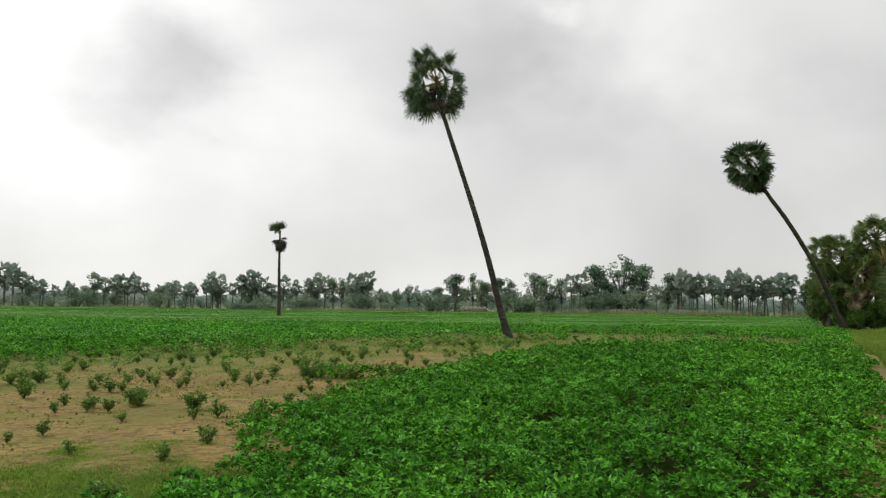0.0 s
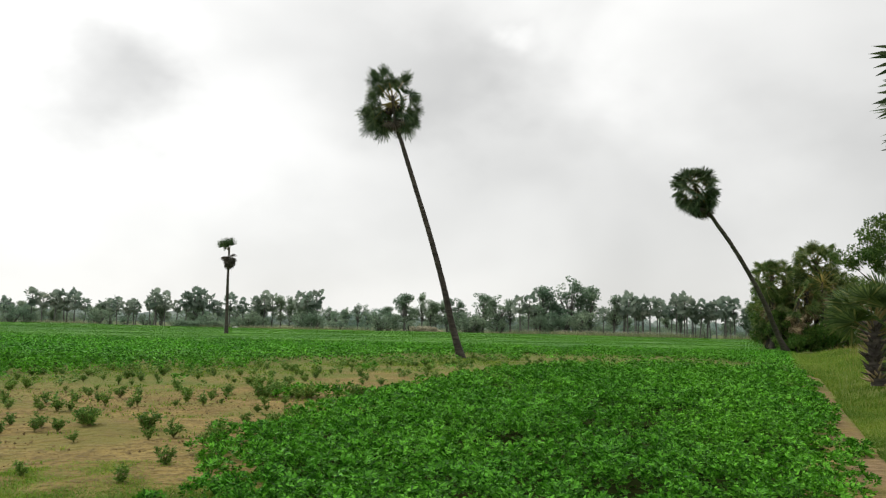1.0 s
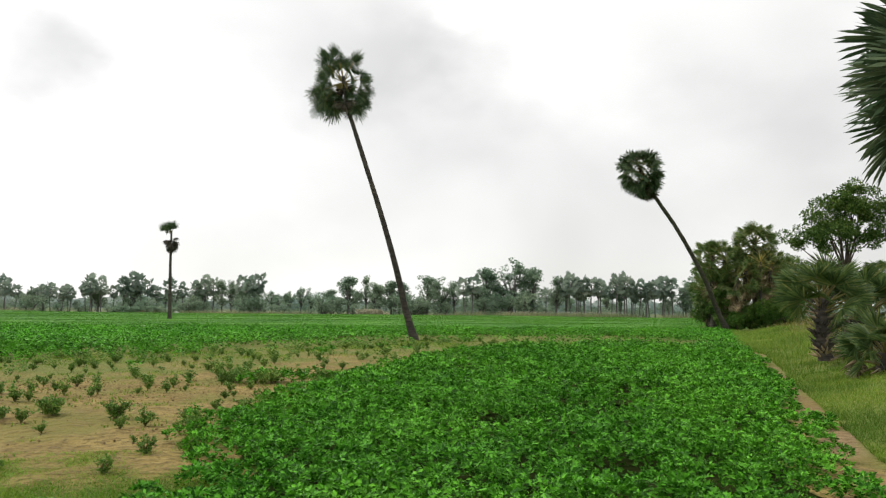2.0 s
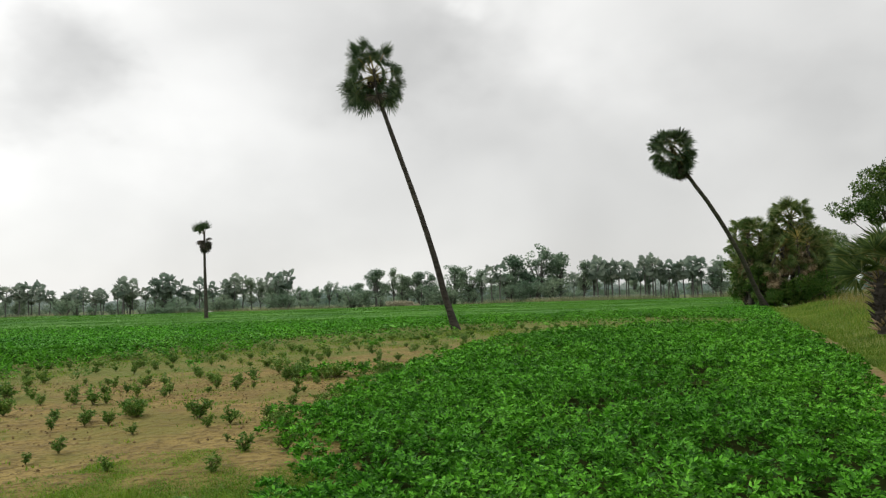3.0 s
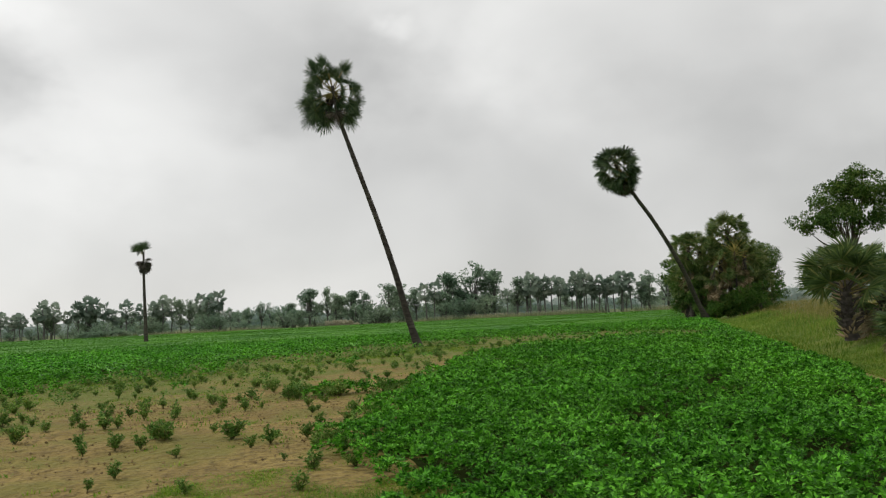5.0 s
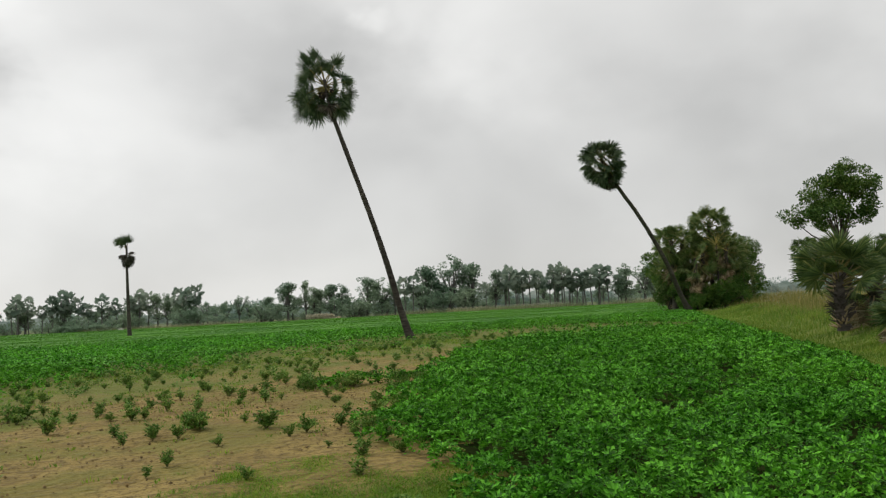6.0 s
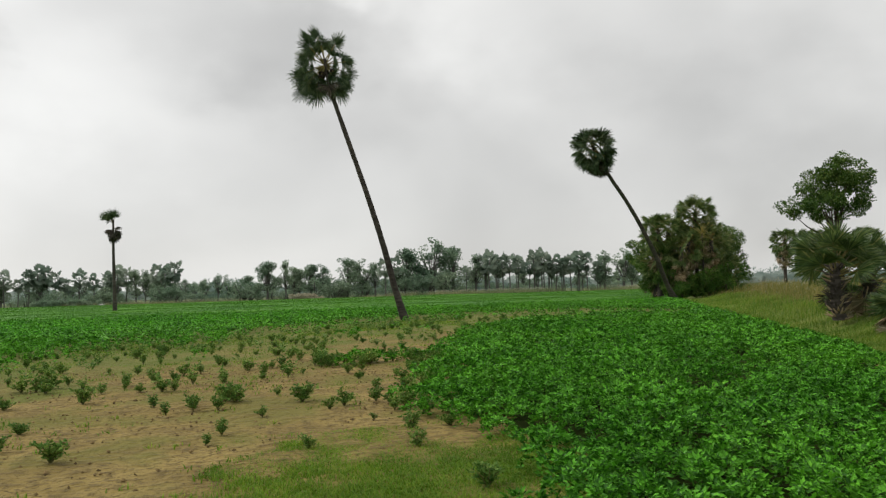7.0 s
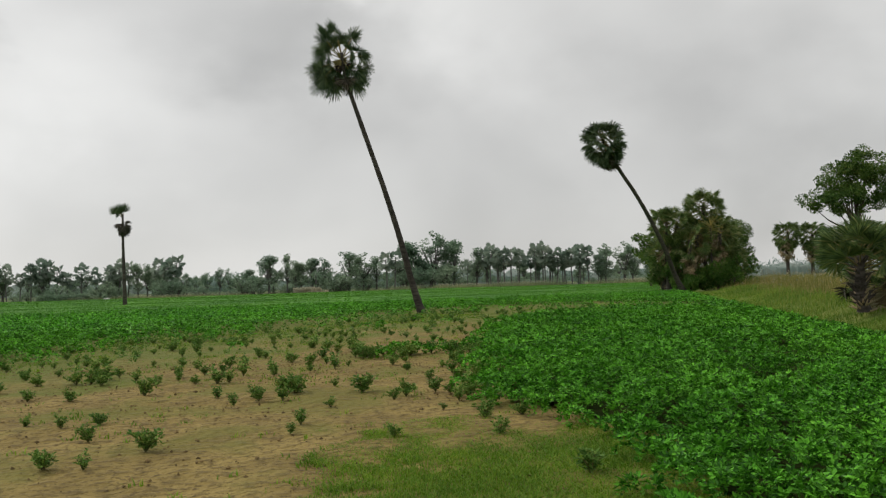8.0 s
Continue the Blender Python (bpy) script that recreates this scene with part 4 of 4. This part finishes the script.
def broadleaf(name, base, centre, radii, clumps, per, leaf, seed, label, mats, group="", trunk_r=0.14, clump_r=0.3, category="tree", lobes=None):
    """Trunk and limbs reach to clumps of leaves spread unevenly through the crown."""
    rng = random.Random(seed)
    ob = thing(name, base, label, category, group)
    c, cs, rs = Vector(centre), [], []
    while len(cs) < clumps:
        p = Vector((rng.uniform(-1, 1), rng.uniform(-1, 1), rng.uniform(-0.9, 1)))
        if not 0.3 < p.length < 1:
            continue
        lc, lr = (c, radii) if not lobes else rng.choices([(Vector(q[:3]), q[3:]) for q in lobes], [(q[3] * q[4] * q[5]) ** 0.55 for q in lobes])[0]
        cs.append(lc + Vector((p.x * lr[0], p.y * lr[1], p.z * lr[2])))
        s = clump_r * rng.uniform(0.6, 1.25)
        rs.append((s * 1.2, s * 1.2, s * 0.8))
    fork = Vector((c.x * 0.5, c.y * 0.5, max(c.z - radii[2] * 1.15, c.z * 0.4)))
    v, f = tube([tuple(p) for p in spline([(0, 0, -0.1), tuple(fork * 0.5 + Vector((0.05, 0, 0))), tuple(fork)], 8)], [trunk_r * (1.25 - 0.06 * i) for i in range(8)], 9, 0.06, rng)
    for p in cs[:: max(1, len(cs) // 16)]:
        mid = fork.lerp(p, 0.5) + Vector((rng.uniform(-0.1, 0.1), rng.uniform(-0.1, 0.1), -0.06)) * radii[0]
        tv, tf = tube([tuple(q) for q in spline([tuple(fork), tuple(mid), tuple(p)], 6)], [trunk_r * (0.6 - 0.1 * i) for i in range(6)], 5)
        b = len(v)
        v += tv
        f += [tuple(q + b for q in g) for g in tf]
    part("trunk", mesh("trunk", v, f, mats[1]), ob)
    part("crown", foliage([tuple(q) for q in cs], rs, per, leaf, seed, mats[0]), ob)
    return ob


broadleaf("verge_tree", (15.9, 23.6, 0.35), (0.1, 0, 4.0), (1.5, 1.3, 1.2), 128, 170, 0.08, 51, "broadleaf tree with an open rounded crown behind young palms", (M_BROAD, M_BARK), "", 0.075, 0.21,
          lobes=[(0.5, 0, 5.0, 0.87, 0.9, 0.5), (-0.25, 0, 4.55, 0.95, 0.95, 0.57), (1.15, 0.1, 4.65, 0.63, 0.7, 0.43), (-1.45, 0, 3.65, 0.7, 0.6, 0.34), (-0.25, 0, 3.7, 0.87, 0.9, 0.55), (0.85, 0, 3.75, 0.6, 0.7, 0.42)])
broadleaf("thicket_tree", (39.4, 78.0, 0.3), (0, 0, 4.0), (1.9, 1.6, 1.9), 40, 110, 0.24, 52, "small broadleaf tree behind the thicket", (M_BROAD, M_BARK), "", 0.1, 0.4)
broadleaf("thicket_tree", (36.7, 59.6, 0.3), (0, 0, 3.75), (1.95, 1.6, 2.1), 76, 120, 0.15, 53, "dull green broadleaf tree behind the thicket", (M_BROAD, M_BARK), "", 0.12, 0.5)


def shrub(name, base, radii, seed, mat, label, per=150, leaf=0.16, clumps=26, group=""):
    rng = random.Random(seed)
    ob = thing(name, base, label, "shrub", group)
    cs = [(rng.gauss(0, 0.45) * radii[0], rng.gauss(0, 0.45) * radii[1], radii[2] * rng.uniform(0.1, 1.0)) for _ in range(clumps)]
    v, f = [], []
    for p in cs[::4]:
        tv, tf = tube([(0, 0, -0.1), (p[0] * 0.4, p[1] * 0.4, p[2] * 0.6), p], [0.04, 0.03, 0.01], 4)
        b = len(v)
        v += tv
        f += [tuple(q + b for q in g) for g in tf]
    part("woody_base", mesh("woody_base", v, f, M_BARK), ob)
    part("crown", foliage(cs, [min(radii) * 0.38] * clumps, per, leaf, seed, mat), ob)
    return ob


shrub("green_shrub", (32.0, 55.2, 0.3), (1.2, 0.9, 1.9), 61, M_SHRUB, "bright green leafy shrub at the foot of the palm thicket")
shrub("green_shrub", (33.6, 55.3, 0.3), (1.2, 0.9, 2.3), 62, M_SHRUB, "bright green leafy shrub at the foot of the palm thicket")
shrub("green_shrub", (29.0, 58.2, 0.3), (1.5, 1.0, 2.4), 64, M_BROAD, "dull green shrub behind the leaning palm trunk", clumps=34)
shrub("green_shrub", (29.2, 56.5, 0.3), (0.9, 0.7, 2.7), 67, M_BROAD, "dull green shrub against the leaning palm trunk", clumps=30)
shrub("green_shrub", (35.8, 58.4, 0.3), (1.4, 1.0, 1.6), 65, M_BROAD, "dull green shrub beside the palm thicket", clumps=30)
shrub("green_shrub", (31.1, 55.9, 0.3), (0.9, 0.7, 1.5), 69, M_BROAD, "dull green shrub in the middle of the palm thicket", clumps=30)
shrub("green_shrub", (29.8, 55.4, 0.3), (0.9, 0.7, 0.9), 63, M_SHRUB, "low green shrub beside the leaning palm trunk")

# the weed mound takes the far trees' leaf colour with its painted haze
shrub("weed_mound", (-25.2, 118.5, -0.1), (4.2, 1.3, 0.8), 66, M_FARBROAD, "low weed-covered earth mound beyond the field", 160, 0.22, 90)
shrub("reed_mound", (7.2, 118.5, -0.1), (2.6, 1.0, 0.8), 68, M_REED, "low mound of pale flowering reeds beyond the field", 160, 0.2, 60)


def white_sack(at):
    """A filled sack, slumped, with its tied neck."""
    ob = thing("white_sack", at, "small white filled sack lying beside the weedy mound", "sack")
    m, nt, b = material("white_sacking", 0.85)
    nt.links.new(blend(nt, mapped(nt, tex_noise(nt, 9.0, 5), 0.3, 0.7), (0.62, 0.6, 0.56), (0.8, 0.79, 0.76)), b.inputs["Base Color"])
    bm = bmesh.new()
    bmesh.ops.create_icosphere(bm, subdivisions=3, radius=0.3)
    rng = random.Random(4)
    for v in bm.verts:
        v.co.z = max(v.co.z, -0.2) * 0.85 + 0.17
        v.co.x *= 1.3 + rng.uniform(-0.05, 0.05)
    me = bpy.data.meshes.new("body")
    bm.to_mesh(me)
    bm.free()
    me.materials.append(m)
    me.polygons.foreach_set("use_smooth", [True] * len(me.polygons))
    part("body", me, ob)
    v, f = tube([(0.33, 0, 0.2), (0.44, 0, 0.24), (0.5, 0.02, 0.27)], [0.09, 0.04, 0.08], 8)
    part("neck", mesh("neck", v, f, m), ob)


white_sack((-20.6, 117.8, float(rise(-20.6, 117.8))))

# ---------------------------------------------------------------- far groves
def far_palm_meshes(seed):
    rng = random.Random(seed)
    v, f = tube([(0, 0, -0.2), (rng.uniform(-0.03, 0.03), 0, 0.4), (0, 0, 0.76)], [0.013, 0.010, 0.009], 6)
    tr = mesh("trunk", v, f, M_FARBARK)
    V, F = [], []
    for i in range(27):
        s = (i + 0.5) / 27
        m = leaf_pose(Vector((0, 0, 0.77 - 0.06 * s)), radians(75 - 150 * s ** 0.9 + rng.uniform(-14, 14)), i * 2.4 + rng.uniform(-0.3, 0.3), rng.uniform(-0.9, 0.9))
        pet, R = 0.095 * rng.uniform(0.55, 1.2), 0.066 * rng.uniform(0.8, 1.25)
        b = len(V)
        m = Matrix.Translation((0, 0, 0.74)) @ Matrix.Diagonal((1, 1, 1.5, 1)) @ Matrix.Translation((0, 0, -0.76)) @ m
        V.append(tuple(m @ Vector((pet, 0, 0))))
        k = 9
        for j in range(k + 1):
            a = radians(-130 + 260 * j / k)
            V.append(tuple(m @ Vector((pet + R * 0.72 * math.cos(a), R * 0.72 * math.sin(a), -0.008))))
        for j in range(k):
            a = radians(-130 + 260 * (j + 0.5) / k)
            V.append(tuple(m @ Vector((pet + R * math.cos(a), R * math.sin(a), -0.012))))
            F += [(b, b + 1 + j, b + 2 + j), (b + 1 + j, b + k + 2 + j, b + 2 + j)]
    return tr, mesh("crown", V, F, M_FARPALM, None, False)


def far_tree_meshes(seed, airy):
    rng = random.Random(seed)
    cs, rs = [], []
    n = 44 if airy else 58
    # a few boughs of unequal height and reach carry the leaf clumps
    boughs = [(rng.uniform(-0.17, 0.17), rng.uniform(-0.17, 0.17), 0.36 + 0.075 * i, rng.uniform(0.12, 0.2) * (1.05 - 0.05 * i)) for i in range(7)] + [(0, 0, 0.86, 0.12)]
    while len(cs) < n:
        p = Vector((rng.gauss(0, 0.55), rng.gauss(0, 0.55), rng.gauss(0, 0.55)))
        q = rng.choice(boughs)
        if p.length > 1.15 or not 0.25 < q[2] + p.z * q[3] < 1:
            continue
        cs.append((q[0] + p.x * q[3], q[1] + p.y * q[3], q[2] + p.z * q[3]))
        s = rng.uniform(0.035, 0.075) if airy else rng.uniform(0.045, 0.09)
        rs.append((s, s, s * 0.8))
    v, f = tube([(0, 0, -0.05), (0.01, 0, 0.2), (0, 0, 0.5)], [0.03, 0.022, 0.014], 6)
    for p in cs[::3]:
        tv, tf = tube([(0, 0, 0.25), (p[0] * 0.6, p[1] * 0.6, p[2] * 0.75), p], [0.014, 0.009, 0.004], 4)
        b = len(v)
        v += tv
        f += [tuple(q + b for q in g) for g in tf]
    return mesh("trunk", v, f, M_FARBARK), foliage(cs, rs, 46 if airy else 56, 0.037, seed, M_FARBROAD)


FAR_PALMS = [far_palm_meshes(s) for s in (71, 72, 73, 74)]
def far_bush_meshes(seed):
    rng = random.Random(seed)
    cs = [(rng.gauss(0, 0.26), rng.gauss(0, 0.26), rng.uniform(0.15, 0.85)) for _ in range(22)]
    v, f = [], []
    for p in cs[::3]:
        tv, tf = tube([(0, 0, -0.1), (p[0] * 0.5, p[1] * 0.5, p[2] * 0.6), p], [0.03, 0.02, 0.01], 4)
        b = len(v)
        v += tv
        f += [tuple(q + b for q in g) for g in tf]
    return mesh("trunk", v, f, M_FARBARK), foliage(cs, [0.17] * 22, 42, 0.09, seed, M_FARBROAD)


FAR_BUSHES = [far_bush_meshes(s) for s in (91, 92, 93)]
FAR_TREES = [far_tree_meshes(s, s % 2) for s in (81, 82, 83, 84, 85)]


def far_plant(kinds, name, x, y, h, wide, label, category, group, rng):
    tr, cr = kinds[rng.randrange(len(kinds))]
    z = float(rise(x, y))
    ob = thing(name, (x, y, z), label, category, group)
    ob.matrix_basis = Matrix.Translation((x, y, z)) @ pose(0, 0, 0, rng.uniform(-3, 3), rng.uniform(-3, 3), rng.uniform(0, 360)) @ Matrix.Diagonal((h * wide, h * wide, h, 1))
    part("trunk", tr, ob)
    part("crown", cr, ob)


# x along the row, then height, of the groves that stand behind the field
PALMS_WEST = [(-118.5, 12), (-116, 11.5), (-113.7, 12.6), (-111.3, 12.3), (-108.6, 11.1), (-105.5, 9.2), (-103, 7), (-98.4, 6.2), (-96, 7.3), (-93.5, 6.8), (-87.6, 9.8), (-85, 8.6), (-83, 9.4), (-80.9, 9.3), (-79.1, 9.8),
              (-77.3, 8.3), (-72.1, 6.9), (-69.6, 7.6), (-66.3, 8), (-64.3, 7.1), (-62.2, 7.3), (-59.1, 8.7), (-57.2, 10.1), (-55.1, 9.5), (-52.8, 7.9), (-50.1, 10), (-48.3, 10.8), (-46.4, 10.9), (-44.1, 9.5), (-42.2, 7.6),
              (-38.1, 9.5), (-35, 8.3), (-31.6, 9.1), (-29.9, 10.3), (-28.1, 9.8), (-20.3, 10.9), (-18.3, 10.4), (-16.2, 11.6)]
TREES_WEST = [(-90.6, 4.9, 1.9), (-84.7, 4.3, 1.6), (-73, 6.2, 1.4), (-25.3, 9.6, 0.8), (-23.4, 9.1, 0.8), (-57, 7, 1.2), (-47.5, 7.4, 1.2), (-108, 7, 1.3), (-30.5, 6.5, 1.2), (-19.5, 8, 1), (-12, 6.1, 1.1), (-9, 6.4, 1), (-5.6, 8.2, 1), (-2.7, 6.2, 1.1)]
PALMS_EAST = [(40.7, 11.5), (43.2, 12.4), (64.5, 8.4), (71.5, 13.1), (73.7, 12), (76.2, 12.1), (78.5, 12.2), (81, 11.8), (85.9, 12.8), (88, 13.3), (89.9, 12.7), (91.3, 11.2), (93.4, 11.5), (95.7, 10.7), (98.2, 11.8), (101.6, 12.9), (104, 12.3), (106.1, 9.9)]
TREES_MID = [(8, 11.8, 1), (13.3, 12.5, 0.55), (15.6, 10.5, 0.8), (17.6, 9.4, 0.9), (20.8, 10.8, 0.9), (23.3, 10.2, 0.9), (31.4, 13, 1.15), (35.1, 11.4, 1), (39.2, 11.2, 0.7), (49.5, 15.3, 0.95), (57.4, 17.6, 0.85), (52.7, 10.1, 1.5), (46.7, 9.4, 1.3), (64.3, 15.7, 0.95),
             (70.3, 13.4, 0.7), (60.4, 8, 1.3), (110.3, 12.6, 1), (115.1, 13, 1), (118, 10.2, 1.1), (107.2, 8, 1.2)]
BUSHES = [(1.2, 236, 6.2), (3.5, 236, 5.4), (-18.1, 211, 5.4), (-16, 211, 5), (-105.6, 211, 3.6), (-43.3, 210, 4.3), (-30.7, 211, 3.6), (-33, 212, 5.2), (-91.5, 211, 5), (-88.5, 211, 4.5), (-71, 212, 4.6), (21.1, 232, 6.4), (27, 233, 6.2), (29.5, 233, 5), (54, 230, 7.5), (50.5, 230, 6.5), (47.5, 231, 6), (60, 231, 6.5), (36, 232, 5)]
DISTANT_PALM = "distant palmyra palm in a grove beyond the field"
DISTANT_TREE = "distant hazy broadleaf tree beyond the field"


def build_groves():
    rng = random.Random(17)
    for x, h in PALMS_WEST:
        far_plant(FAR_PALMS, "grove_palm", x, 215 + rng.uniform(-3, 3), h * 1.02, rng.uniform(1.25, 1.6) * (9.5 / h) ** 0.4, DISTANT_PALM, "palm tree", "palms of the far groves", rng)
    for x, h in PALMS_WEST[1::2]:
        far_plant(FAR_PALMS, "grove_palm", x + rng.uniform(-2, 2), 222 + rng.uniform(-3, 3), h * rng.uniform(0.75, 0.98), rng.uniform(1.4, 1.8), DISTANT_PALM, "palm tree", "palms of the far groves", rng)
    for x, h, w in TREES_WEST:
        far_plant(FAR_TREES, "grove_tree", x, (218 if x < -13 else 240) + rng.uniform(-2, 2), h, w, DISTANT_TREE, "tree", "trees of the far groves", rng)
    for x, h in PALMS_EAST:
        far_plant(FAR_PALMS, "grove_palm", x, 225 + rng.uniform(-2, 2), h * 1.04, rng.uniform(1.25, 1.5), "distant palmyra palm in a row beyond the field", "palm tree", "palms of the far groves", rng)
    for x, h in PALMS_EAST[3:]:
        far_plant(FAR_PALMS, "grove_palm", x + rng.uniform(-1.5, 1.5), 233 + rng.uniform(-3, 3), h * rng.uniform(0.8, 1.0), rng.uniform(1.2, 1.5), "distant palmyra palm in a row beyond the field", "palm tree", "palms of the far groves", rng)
    for x, h, w in TREES_MID:
        far_plant(FAR_TREES, "grove_tree", x, (225 if x > 100 else 235) + rng.uniform(-2, 2), h, w * 1.3, DISTANT_TREE, "tree", "trees of the far groves", rng)
    for x in range(-120, 150, 7):
        far_plant(FAR_TREES, "grove_tree", x + rng.uniform(-3, 3), 268 + rng.uniform(-8, 8), rng.uniform(5.5, 8.5), 1.4, DISTANT_TREE, "tree", "trees of the far groves", rng)
    for x, y, h in BUSHES:
        far_plant(FAR_BUSHES, "grove_bush", x, y, h, 1.25, "distant rounded bush at the edge of the field", "shrub", "bushes of the far groves", rng)
    # low undergrowth between the trunks
    for i in range(64):
        x = -122 + 4.1 * i + rng.uniform(-1.8, 1.8)
        far_plant(FAR_BUSHES, "grove_bush", x, (228 if x < 0 else 245) + rng.uniform(-3, 3), rng.uniform(1.8, 3.6), rng.uniform(1.2, 1.8), "distant hazy undergrowth bush below the grove", "shrub", "bushes of the far groves", rng)
    # continuous woods on the horizon
    r = np.random.default_rng(18)
    n = 300
    x = r.uniform(-310, 450, n)
    y = r.uniform(392, 425, n)
    h = 3.6 + 5.6 * value_noise(x, y * 0 + 3, 26, 31) + r.uniform(-1, 1, n)
    cs = np.stack([x, y, h * 0.55 - 1.4], 1)
    me = foliage(cs.tolist(), np.stack([h * 0.55, h * 0.45, h * 0.5], 1).tolist(), 120, 1.15, 19, M_HAZEWOODS, "horizon_woods")
    # the closed canopy below the outer leaves
    bx = np.arange(-330, 470, 2.2)
    V = []
    for by, k in ((396, 0.0), (398, 0.62), (403, 0.92), (412, 1.0), (424, 0.7), (430, 0.0)):
        top = 1.4 + 3.0 * value_noise(bx, bx * 0 + 3, 26, 31) + 4.2 * value_noise(bx, bx * 0 + by, 6, 32) + r.uniform(-1.1, 1.1, len(bx))
        V.append(np.stack([bx + r.uniform(-0.6, 0.6, len(bx)), by + r.uniform(-1.2, 1.2, len(bx)), top * k - 1.5], 1))
    i = (np.arange(5)[:, None] * len(bx) + np.arange(len(bx) - 1)).ravel()
    stuff("horizon_woods", mesh("horizon_woods", np.concatenate(V), np.stack([i, i + 1, i + len(bx) + 1, i + len(bx)], 1), M_HAZEWOODS, None, False),
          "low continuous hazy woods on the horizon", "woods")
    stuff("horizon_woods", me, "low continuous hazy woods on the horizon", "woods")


build_groves()
